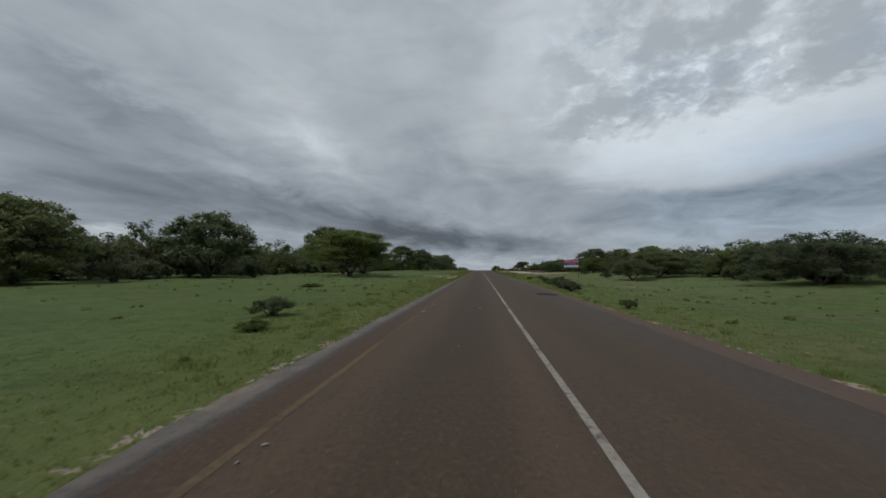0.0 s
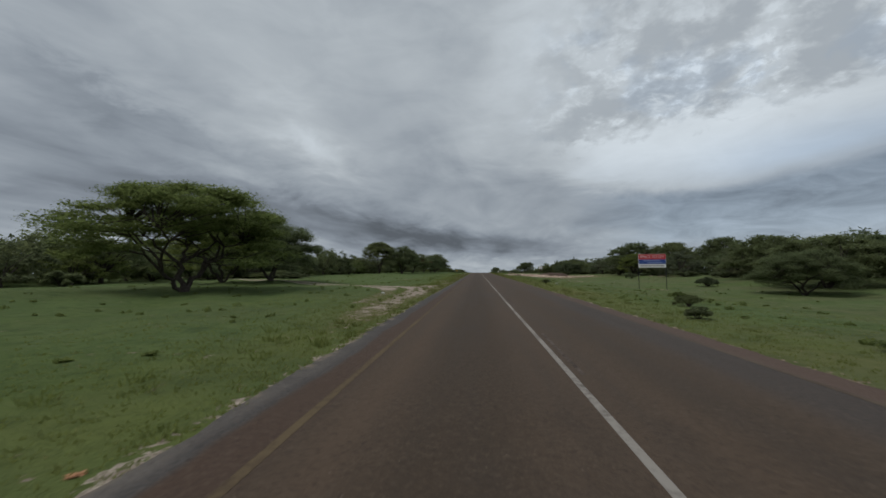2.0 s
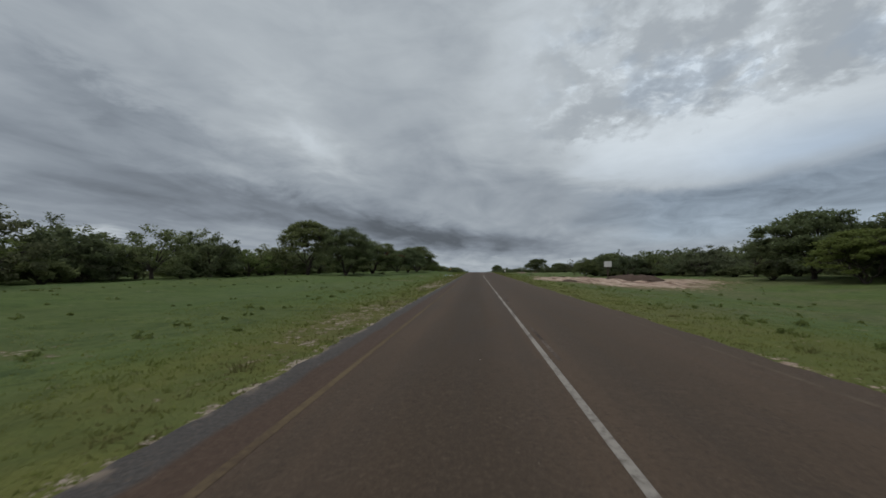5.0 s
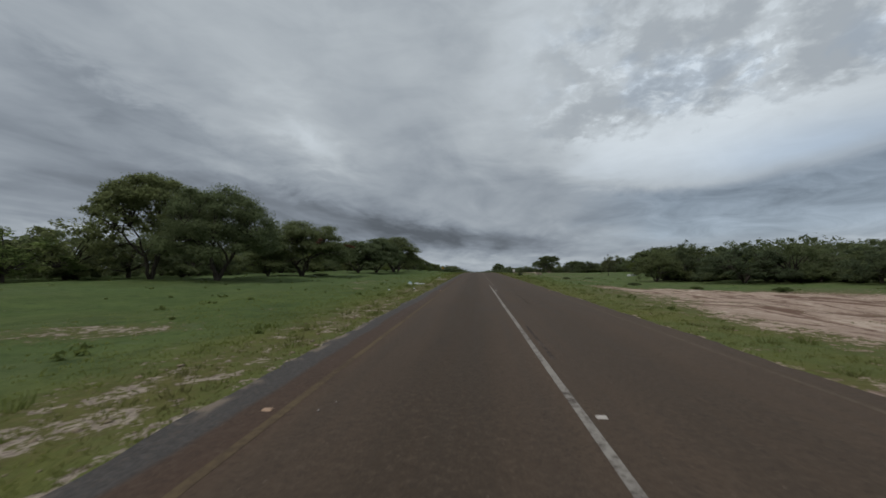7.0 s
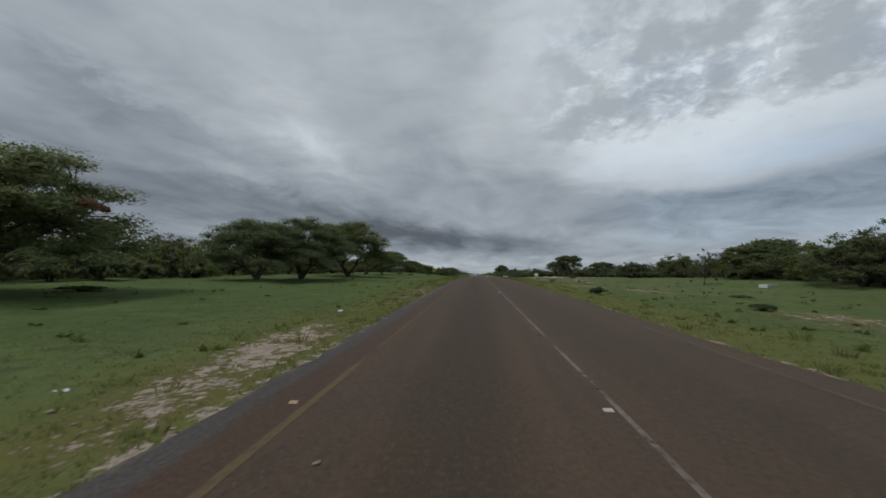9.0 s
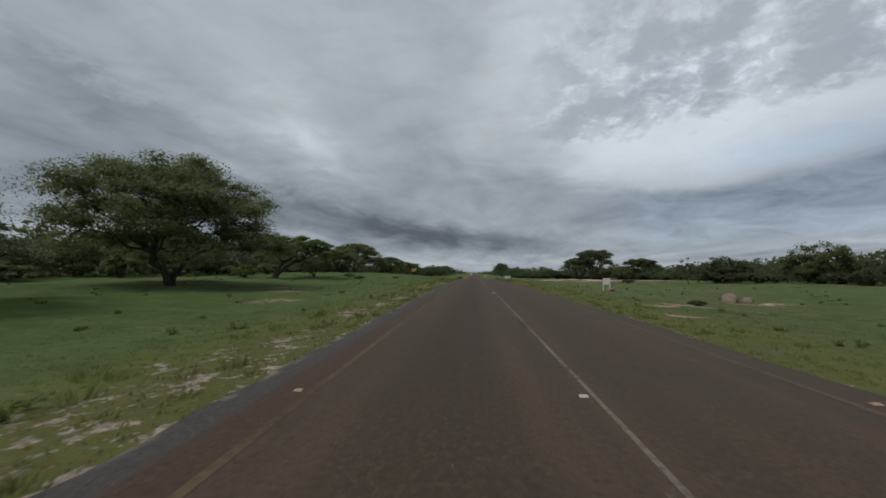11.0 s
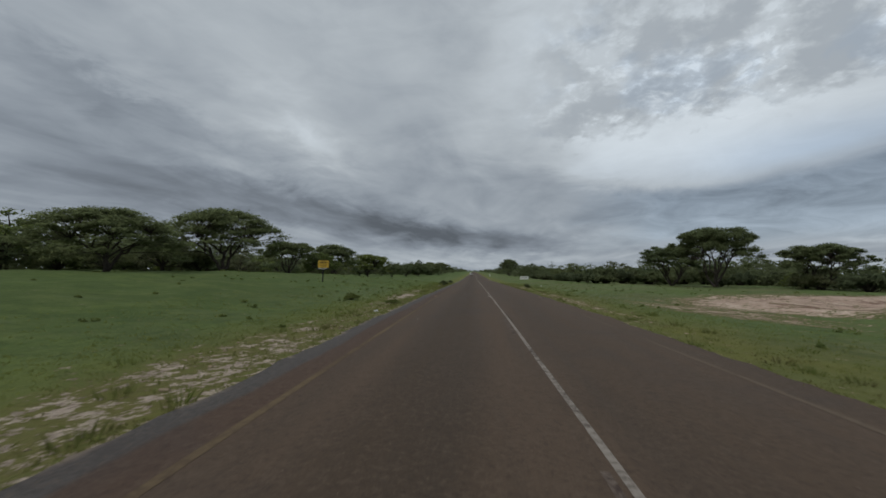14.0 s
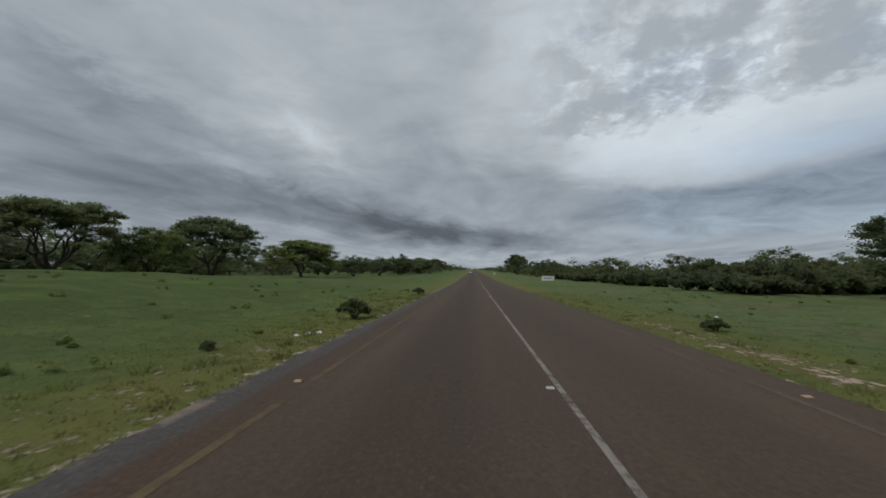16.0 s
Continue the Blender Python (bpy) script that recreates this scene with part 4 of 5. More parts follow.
# kind, x, y, radius, height
SHRUBS = [
    (1, -8.6, 14.2, 0.85, 0.75), (2, -7.4, 10.8, 0.55, 0.35), (3, 5.6, 35.2, 1.0, 0.95), (1, 5.5, 32.4, 0.9, 0.8), (3, 5.3, 29.6, 0.8, 0.7), (1, 6.2, 37.6, 0.8, 0.7), (1, 4.9, 17.4, 0.42, 0.42), (1, 5.9, 42.7, 0.7, 0.45), (1, 8.3, 65, 0.7, 0.6), (0, 6.0, 59.7, 0.5, 0.42),
    (1, 6.9, 96, 0.6, 0.55), (0, -5.3, 376.4, 0.68, 0.75), (0, 6.6, 375, 0.45, 0.4), (2, -5.2, 338, 0.45, 0.22), (2, -8.2, 340.5, 0.6, 0.4), (3, -6.6, 370, 0.2, 0.22),
    (0, -5.3, 394, 0.55, 0.55), (2, 7.4, 54, 0.75, 0.5), (0, 5.9, 368, 0.4, 0.35), (1, -24, 322.5, 1.2, 0.7), (1, 11.2, 272, 0.6, 0.35), (0, 6.6, 231, 0.6, 0.5), (1, -18.9, 311, 1.1, 0.6), (2, -16, 326, 0.9, 0.4),
    (2, 13, 76, 0.7, 0.4), (0, 30, 104, 1.6, 1.3), (0, 36, 148, 1.6, 1.4), (2, -17.5, 38.4, 1.3, 0.4), (3, -40, 40, 1.9, 2.4), (3, -42, 46, 2.2, 2.8), (3, -36.5, 61, 1.8, 2.6), (3, -45, 52, 2.0, 2.4),
    (2, 29, 201, 0.9, 0.5), (2, 24, 207, 0.8, 0.4), (1, 19, 212, 0.9, 0.5), (1, 13.5, 226, 0.7, 0.4), (1, 21, 240, 1.0, 0.25), (1, 26, 322, 1.3, 0.8), (1, -29.2, 230, 1.6, 0.4), (2, -33.6, 304, 2.0, 1.9), (1, -41, 313, 2.2, 1.8),
]
FINE = [bush_kind(64, LEAF_DARK, 26, 120, 0.16), bush_kind(65, LEAF, 26, 120, 0.16), bush_kind(66, LEAF_BRIGHT, 26, 120, 0.16), bush_kind(67, LEAF_GREY, 26, 120, 0.16)]
for k, x, y, r, h in SHRUBS:
    plant("shrub", FINE[k], ("woody_base", "foliage"), x, y, r, h, x * 40, "low leafy green shrub growing in the roadside grass", "shrub", "roadside shrubs", unit=(1, 1))
# thicket beside the road
for i in range(46):
    y = 398 + 110 * (i + R.random()) / 46
    x = 21 + 7 * R.random() + 0.03 * (y - 400)
    h = 2.0 + 1.2 * R.random()
    plant("thicket_bush", BUSHES[0], ("woody_base", "foliage"), x, y, 2.2 + R.random(), h, 360 * R.random(), "dense dark thorn bush in a roadside thicket", "bush", "roadside thicket", unit=(1, 1))
for i in range(30):
    x, y = 27 + 45 * (i + R.random()) / 30, 404 + 16 * R.random()
    plant("thicket_bush", BUSHES[i % 2], ("woody_base", "foliage"), x, y, 2.8 + R.random(), 2.8 + 1.4 * R.random(), 360 * R.random(), "dense dark thorn bush in a roadside thicket", "bush", "roadside thicket", unit=(1, 1))
for i in range(130):
    side = -1 if i % 2 else 1
    y = 440 * (i + R.random()) / 130
    x = side * (43 + 12 * R.random())
    h = 1.6 + 1.6 * R.random()
    plant("undergrowth_bush", BUSHES[i % 2], ("woody_base", "foliage"), x, y, 2.0 + 1.4 * R.random(), h, 360 * R.random(), "dark green undergrowth bush at the woodland edge", "bush", "undergrowth bushes", unit=(1, 1))
for i in range(24):
    x = -35 - 19 * (i + R.random()) / 24
    y = 109 - 0.76 * (x + 29) + 6 * R.random()
    plant("undergrowth_bush", BUSHES[i % 2], ("woody_base", "foliage"), x, y, 1.5 + 1.2 * R.random(), 0.9 + 0.8 * R.random(), 360 * R.random(), "dark green undergrowth bush at the woodland edge", "bush", "undergrowth bushes", unit=(1, 1))

# undergrowth closing the space below the trees behind the sand pad
r = np.random.default_rng(19)
for i in range(26):
    t = (i + r.random()) / 26
    x, y = 33 + 14 * t + 1.5 * r.normal(), 230 - 24 * t + 4.0 + 2 * r.normal()
    plant("undergrowth_bush", BUSHES[i % 2], ("woody_base", "foliage"), x, y, 1.6 + 0.9 * r.random(), 1.2 + 0.9 * r.random(), 360 * r.random(), "dark green undergrowth bush at the woodland edge", "bush", "undergrowth bushes", unit=(1, 1))

# ---------------------------------------------------------------- signs, car and other made things


def box(bm, x0, x1, y0, y1, z0, z1, edge=0.0):
    m = Matrix.LocRotScale(((x0 + x1) / 2, (y0 + y1) / 2, (z0 + z1) / 2), None, (x1 - x0, y1 - y0, z1 - z0))
    made = bmesh.ops.create_cube(bm, size=1.0, matrix=m)
    if edge:
        edges = {e for q in made["verts"] for e in q.link_edges}
        bmesh.ops.bevel(bm, geom=list(edges), offset=edge, segments=2, affect="EDGES")
    return bm


def rod(bm, x, y, z0, z1, r0, r1=None, sides=10):
    m = Matrix.Translation((x, y, (z0 + z1) / 2))
    bmesh.ops.create_cone(bm, cap_ends=True, segments=sides, radius1=r0, radius2=r1 or r0, depth=z1 - z0, matrix=m)
    return bm


def text_mesh(text, size):
    cu = bpy.data.curves.new("letter", "FONT")
    cu.body, cu.size, cu.align_y, cu.extrude = text, size, "CENTER", 0.004
    tmp = bpy.data.objects.new("letter", cu)
    me = bpy.data.meshes.new_from_object(tmp)
    bpy.data.objects.remove(tmp)
    return me


def lettering(text, size, width, mat, parent, x, y, z):
    """Raised letters, one by one, that face the oncoming traffic (towards -y)."""
    def right(t):
        return max(q.co.x for q in text_mesh(t, size).vertices)
    full = right(text)
    k = width / full
    for i, ch in enumerate(text):
        if ch == " ":
            continue
        me = text_mesh(ch, size)
        own = max(q.co.x for q in me.vertices)
        me.materials.append(mat)
        ob = new("letter", me)
        ob.parent = parent
        ob.matrix_basis = pose(x + (right(text[:i + 1]) - own - full / 2) * k, y, z, 90, 0, 0) @ Matrix.Diagonal((k, 1, 1, 1))


def bars(parent, mat, rows, y):
    """Plain bars in place of small print: x0, x1, z0, z1."""
    for x0, x1, z0, z1 in rows:
        part("text_bar", box(bmesh.new(), x0, x1, y - 0.004, y, z0, z1), mat, parent)


RED = plain("sign_red", (0.42, 0.035, 0.040), 0.5)
BLUE = plain("sign_blue", (0.022, 0.055, 0.22), 0.5)
WHITE = plain("sign_white", (0.62, 0.62, 0.60), 0.55)
PALE = plain("faded_white_lettering", (0.55, 0.42, 0.42), 0.6)
DULL = plain("faded_blue_lettering", (0.16, 0.20, 0.38), 0.6)
YELLOW = plain("sign_yellow", (0.52, 0.33, 0.035), 0.5)
BLACK = plain("black_steel", (0.012, 0.013, 0.013), 0.5)
DARK = plain("sign_ink", (0.08, 0.05, 0.01), 0.6)
GREY = plain("grey_lettering", (0.22, 0.22, 0.23), 0.6)
BLANK = plain("weathered_white_board", (0.50, 0.51, 0.50), 0.7, vary=0.25, scale=3.0)
CREAM = plain("cream_painted_board", (0.62, 0.58, 0.53), 0.6, vary=0.15, scale=3.0)
RUST = plain("rusty_post", (0.060, 0.042, 0.034), 0.8)
PLASTIC = plain("white_plastic_litter", (0.62, 0.64, 0.66), 0.45)
PLASTIC_BLUE = plain("pale_blue_plastic_litter", (0.30, 0.42, 0.46), 0.45)
STUD_WHITE = plain("dusty_white_stud", (0.42, 0.38, 0.34), 0.5)
STUD_AMBER = plain("dusty_amber_stud", (0.34, 0.215, 0.135), 0.5)
STONE = plain("sandstone", (0.20, 0.160, 0.125), 0.9, 0.1, 0.35, 4.0)


def thing(name, x, y, z, turn, label, category, group=""):
    root = new(name)
    root.matrix_world = pose(x, y, z, 0, 0, turn)
    return tagged(root, label, category, group)


def billboard(x, y):
    g = height(x, y)
    t = thing("billboard", x, y, g, -3, "red, blue and white advertising billboard on two thin black posts", "billboard")
    b, w, h = 2.66, 1.62, 1.68
    for sx in (-1, 1):
        part("post", box(bmesh.new(), sx * w - 0.035, sx * w + 0.035, 0.0, 0.07, -0.5, b + h, 0.01), BLACK, t, "thin black steel post")
    board = part("board", box(bmesh.new(), -w, w, -0.05, 0.0, b, b + h, 0.006), WHITE, t, "painted sheet-metal board")
    part("red_panel", box(bmesh.new(), -w + 0.03, w - 0.03, -0.058, -0.05, b + h * 0.61, b + h - 0.02), RED, board, "red top panel")
    part("blue_panel", box(bmesh.new(), -w + 0.03, w - 0.03, -0.058, -0.05, b + h * 0.26, b + h * 0.605), BLUE, board, "blue middle panel")
    lettering("SPACE TO LET", 0.50, 2.85, PALE, board, 0, -0.062, b + h * 0.80)
    bars(board, DULL, [(-1.05, 0.95, b + 0.80, b + 0.93), (-1.25, -1.1, b + 0.54, b + 0.67), (-0.55, 1.2, b + 0.54, b + 0.67)], -0.058)
    bars(board, GREY, [(-1.4 + 0.47 * i, -1.4 + 0.47 * i + 0.38, b + 0.15, b + 0.30) for i in range(6)], -0.05)


def yellow_sign(x, y):
    g = height(x, y)
    t = thing("yellow_notice_sign", x, y, g, 2, "yellow notice board in a black frame on a leaning post", "sign")
    bm = rod(bmesh.new(), 0, 0.05, -0.5, 1.6, 0.07, 0.065)
    bmesh.ops.transform(bm, matrix=Matrix.Shear("XY", 4, (0.05, 0.0)), verts=bm.verts)
    part("post", bm, BLACK, t, "thick black post")
    board = part("board", box(bmesh.new(), -0.55, 0.75, -0.04, 0.0, 1.40, 2.44, 0.01), BLACK, t, "black backing board")
    part("panel", box(bmesh.new(), -0.50, 0.70, -0.05, -0.04, 1.60, 2.40, 0.003), YELLOW, board, "yellow panel")
    bars(board, DARK, [(-0.15, 0.42, 2.28, 2.34), (-0.38, 0.62, 2.13, 2.22), (-0.25, 0.5, 2.04, 2.08), (-0.35, 0.55, 1.90, 1.94), (-0.28, 0.48, 1.81, 1.85), (-0.15, 0.35, 1.72, 1.75)], -0.05)
    bars(board, BLANK, [(-0.48, -0.08, 1.50, 1.57), (0.08, 0.55, 1.51, 1.56), (-0.25, 0.35, 1.43, 1.47)], -0.04)


def board_on_legs(x, y, turn, label):
    g = height(x, y)
    t = thing("notice_board", x, y, g, turn, label, "sign", "white notice boards")
    for sx in (-1, 1):
        part("leg", box(bmesh.new(), sx * 0.27 - 0.035, sx * 0.27 + 0.035, 0, 0.07, -0.3, 1.14, 0.008), WHITE, t)
    part("board", box(bmesh.new(), -0.30, 0.24, -0.03, 0.0, 0.55, 1.11, 0.006), CREAM, t, "blank weathered white panel")


def blank_sign(x, y):
    g = height(x, y)
    t = thing("blank_sign", x, y, g, 4, "blank weathered white sign board on a rusty post", "sign")
    part("post", box(bmesh.new(), -0.06, 0.06, 0, 0.12, -0.4, 2.6, 0.01), RUST, t)
    board = part("board", box(bmesh.new(), -0.56, 0.56, -0.04, 0, 1.85, 2.68, 0.01), BLANK, t, "blank white panel")
    part("cross_bar", box(bmesh.new(), -0.5, 0.5, 0.0, 0.05, 2.0, 2.06), RUST, board)
    part("bracket", box(bmesh.new(), 0.06, 0.32, 0.0, 0.08, 1.30, 1.42, 0.01), RUST, t)


def wall_sign(x, y):
    t = thing("low_sign_wall", x, y, height(x, y) - 0.1, 0, "low white sign wall standing in the roadside grass", "sign")
    part("wall", box(bmesh.new(), -1.45, 1.45, 0, 0.25, 0, 1.15, 0.02), WHITE, t)
    part("coping", box(bmesh.new(), -1.5, 1.5, -0.04, 0.29, 1.15, 1.22, 0.015), BLANK, t)
    bars(t, GREY, [(-1.0, 1.0, 0.55, 0.75)], 0.0)


def car(x, y):
    t = thing("car", x, y, 0.012 + float(hill(y)), 180, "white saloon car driving on the asphalt road", "car")
    paint = plain("white_car_paint", (0.7, 0.7, 0.7), 0.3, 0.5, 0.03)
    glass = plain("dark_car_glass", (0.02, 0.025, 0.03), 0.08, 0.6, 0.05)
    rubber = plain("tyre_rubber", (0.015, 0.015, 0.015), 0.85)
    metal = plain("wheel_rim_metal", (0.4, 0.4, 0.4), 0.35, metal=0.8)
    lamp = plain("headlight_glass", (0.8, 0.8, 0.75), 0.1)
    bm = box(bmesh.new(), -0.88, 0.88, -2.15, 2.15, 0.28, 0.92, 0.10)
    part("body", bm, paint, t)
    bm = box(bmesh.new(), -0.78, 0.78, -1.35, 1.0, 0.88, 1.45)
    for q in bm.verts:
        if q.co.z > 1.2:
            q.co.x *= 0.80
            q.co.y = q.co.y * 0.62 - 0.1
    bmesh.ops.bevel(bm, geom=bm.edges[:], offset=0.05, segments=2, affect="EDGES")
    cabin = part("cabin", bm, paint, t)
    for yy, s in ((1.0, 1), (-1.35, -1)):
        bm = box(bmesh.new(), -0.66, 0.66, yy - 0.01, yy + 0.01, 0.96, 1.36)
        for q in bm.verts:
            q.co.y += -s * 0.62 * (q.co.z - 0.9) + s * 0.03
        part("windscreen" if s > 0 else "rear_window", bm, glass, cabin)
    for sx in (-1, 1):
        part("side_window", box(bmesh.new(), sx * 0.70 - 0.03, sx * 0.70 + 0.03, -0.8, 0.6, 1.0, 1.32), glass, cabin)
        part("headlight", box(bmesh.new(), sx * 0.62 - 0.18, sx * 0.62 + 0.18, 2.10, 2.17, 0.62, 0.78, 0.02), lamp, t, "clear headlight")
        for yy in (-1.35, 1.35):
            m = Matrix.Translation((sx * 0.80, yy, 0.31)) @ Matrix.Rotation(radians(90), 4, "Y")
            bm = bmesh.new()
            bmesh.ops.create_cone(bm, cap_ends=True, segments=20, radius1=0.31, radius2=0.31, depth=0.2, matrix=m)
            wheel = part("wheel", bm, rubber, t, "black tyre")
            bm = bmesh.new()
            bmesh.ops.create_cone(bm, cap_ends=True, segments=16, radius1=0.19, radius2=0.19, depth=0.22, matrix=m)
            part("rim", bm, metal, wheel)
    part("bumper", box(bmesh.new(), -0.84, 0.84, 2.1, 2.22, 0.30, 0.52, 0.03), rubber, t)


def trough(x, y):
    """A low cast trough: four walls round a sunken floor."""
    t = thing("cattle_trough", x, y, height(x, y), 30, "low pale concrete cattle trough standing in the grass", "trough")
    for x0, x1, y0, y1 in ((-1.2, 1.2, -0.5, -0.38), (-1.2, 1.2, 0.38, 0.5), (-1.2, -1.08, -0.38, 0.38), (1.08, 1.2, -0.38, 0.38)):
        part("trough_wall", box(bmesh.new(), x0, x1, y0, y1, -0.1, 0.34, 0.012), BLANK, t)
    part("trough_floor", box(bmesh.new(), -1.08, 1.08, -0.38, 0.38, -0.1, 0.1), GREY, t)


billboard(20.3, 97.9)
trough(36.4, 259.5)
yellow_sign(-17.6, 360.4)
board_on_legs(10.5, 285.1, -4, "blank white wooden notice board on two legs")
board_on_legs(7.5, 530, 0, "small white wooden board on two legs beside the road")
blank_sign(18.4, 175.6)
wall_sign(16.7, 459.9)
car(-2.4, 575)


def stone(x, y, sx, sy, sz, seed, label="weathered pinkish boulder lying in the grass", name="boulder"):
    bm = bmesh.new()
    bmesh.ops.create_icosphere(bm, subdivisions=3, radius=1)
    for q in bm.verts:
        k = 1 + 0.45 * noise.noise(q.co * 1.3 + Vector((seed, 0, 0))) + 0.10 * noise.noise(q.co * 4 + Vector((0, seed, 0)))
        q.co = Vector((q.co.x * sx * k, q.co.y * sy * k, q.co.z * sz * k))
    me = bpy.data.meshes.new(name)
    bm.to_mesh(me)
    bm.free()
    me.shade_smooth()
    me.materials.append(STONE)
    ob = new(name, me)
    ob.matrix_world = pose(x, y, height(x, y) + sz * 0.25, 0, 0, seed * 37)
    return tagged(ob, label, "boulder", "boulders")


stone(16.7, 278.3, 0.62, 0.5, 0.48, 6)
stone(17.6, 278.0, 0.4, 0.35, 0.3, 8)
stone(10.7, 284.75, 0.42, 0.32, 0.27, 3)
stone(11.3, 284.7, 0.24, 0.2, 0.15, 5)
for i, (x, y, s) in enumerate([(15, 223, 0.22)]):
    stone(x, y, s, s * 0.8, s * 0.5, i + 9)


# road studs every 22.8 m
def stud(mat, label, group):
    bm = box(bmesh.new(), -0.06, 0.06, -0.05, 0.05, 0, 0.022)
    for q in bm.verts:
        if q.co.z > 0.01:
            q.co.y *= 0.45
            q.co.x *= 0.85
    bmesh.ops.bevel(bm, geom=bm.edges[:], offset=0.004, segments=1, affect="EDGES")
    ob = part("road_stud", bm, mat, None)
    return tagged(ob, label, "road stud", group)


white_stud = stud(STUD_WHITE, "small dusty white stud glued to the asphalt", "centre road studs")
amber_stud = stud(STUD_AMBER, "small dusty amber stud glued beside the edge line", "edge road studs")
for k in range(14):
    if k == 7:  # this set is lost
        continue
    y = 162.8 + 22.76 * k
    for first, x, z in ((white_stud, 0.19, 0.011), (amber_stud, -3.55, 0.0), (amber_stud, 3.66, 0.0)):
        if k or x > 3:
            copy_thing(first, pose(x, y, z + float(hill(y)), 0, 0, 0))
        else:
            first.matrix_world = pose(x, y, z + float(hill(y)))


def litter(x, y, s, mat, seed, label, flat=0.55):
    """A crumpled plastic bag or scrap."""
    bm = bmesh.new()
    bmesh.ops.create_icosphere(bm, subdivisions=3, radius=0.5)
    for q in bm.verts:
        n = noise.noise_vector(q.co * 2.6 + Vector((seed * 3.7, seed, 0)))
        k = 1 + 0.55 * noise.noise(q.co * 5.5 + Vector((0, seed * 2.3, 0)))
        q.co = Vector(((q.co.x + n.x * 0.30) * k, (q.co.y * 0.7 + n.y * 0.25) * k, max(-0.05, (q.co.z + n.z * 0.35) * flat * k)))
    bmesh.ops.scale(bm, vec=(s, s, s), verts=bm.verts)
    ob = part("litter", bm, mat, None)
    ob.matrix_world = pose(x, y, height(x, y) + 0.04 * s, 0, 0, seed * 71)
    return tagged(ob, label, "litter", "roadside litter")


ORANGE = plain("orange_paper", (0.40, 0.20, 0.10), 0.7)
CHIP = plain("pale_stone_chip", (0.25, 0.225, 0.20), 0.9)
SCRAP = "crumpled white plastic litter lying on the sandy verge"
WHITE_LITTER = [
    (-7.4, 196.9, 0.34), (-6.95, 197.1, 0.30), (-6.65, 196.65, 0.36), (-6.8, 197.25, 0.2), (-6.55, 197.0, 0.24), (-6.4, 197.1, 0.26), (-6.2, 197.3, 0.22), (-7.05, 196.7, 0.2), (-7.8, 198.1, 0.16), (-7.47, 187.5, 0.17), (-5.9, 189.3, 0.16),
    (-7.0, 208.7, 0.09), (-7.12, 208.65, 0.06), (-5.4, 372.4, 0.2), (-5.2, 372.7, 0.15), (-5.6, 372.2, 0.14), (4.5, 85.9, 0.09), (-8.36, 74.7, 0.2), (-5.5, 82.5, 0.1), (-6.6, 219, 0.2), (7.2, 300, 0.11), (8.8, 306, 0.12), (-5.0, 333.5, 0.18), (9.5, 380, 0.18), (-5.3, 290, 0.14), (8.2, 96, 0.2), (9.5, 112, 0.2),
]
for i, (x, y, s) in enumerate(WHITE_LITTER):
    litter(x, y, s, PLASTIC, i + 1, SCRAP)
litter(-7.7, 198.3, 0.5, PLASTIC_BLUE, 40, "crumpled pale blue plastic bag in the grass", 0.8)
litter(-7.31, 194.3, 0.15, YELLOW, 43, "crumpled yellow plastic wrapper in the grass", 0.6)
litter(-4.75, 48.4, 0.13, ORANGE, 41, "scrap of orange paper at the road edge", 0.25)
litter(-3.5, 25.9, 0.09, ORANGE, 42, "scrap of orange paper on the asphalt", 0.12).location.z = float(hill(25.9)) + 0.01
stone(-6.1, 197.6, 0.17, 0.12, 0.08, 31, "pale clod of dry earth on the verge")
CHIPS = [(-3.11, 17.5, 0.2), (-1.14, 16.5, 0.13), (-3.2, 14.85, 0.17), (-2.63, 286.0, 0.13), (3.6, 156.1, 0.17), (3.72, 154.6, 0.17), (-3.14, 3.7, 0.08), (-3.19, 3.35, 0.06), (-1.6, 8.6, 0.06), (-1.7, 8.0, 0.04), (-2.66, 206.8, 0.09), (-2.95, 162.8, 0.06), (-2.85, 163.1, 0.04), (-2.5, 153.5, 0.06), (-3.16, 160.0, 0.06), (-0.42, 38.4, 0.06), (-0.83, 37.6, 0.05), (-0.33, 42.7, 0.06), (-2.6, 287.5, 0.05), (2.2, 64, 0.05), (-2.2, 22, 0.05), (1.2, 12, 0.05), (-2.9, 357.5, 0.06), (-2.8, 330.5, 0.06), (-1.2, 120, 0.05), (-2.4, 250, 0.06), (3.2, 88.5, 0.06)]
for i, (x, y, s) in enumerate(CHIPS):
    bm = bmesh.new()
    bmesh.ops.create_icosphere(bm, subdivisions=2, radius=s * 0.45)
    for q in bm.verts:
        k = 1 + 0.4 * noise.noise(q.co * 14 + Vector((i, 0, 0)))
        q.co = Vector((q.co.x * k * 0.42, q.co.y * k, q.co.z * k * 0.3))
    ob = part("stone_chip", bm, CHIP, None)
    ob.matrix_world = pose(x, y, float(hill(y)) + 0.006 + 0.15 * s, 0, 0, i * 50)
    tagged(ob, "small pale stone chip lying on the asphalt", "stone chip", "stone chips on the road")


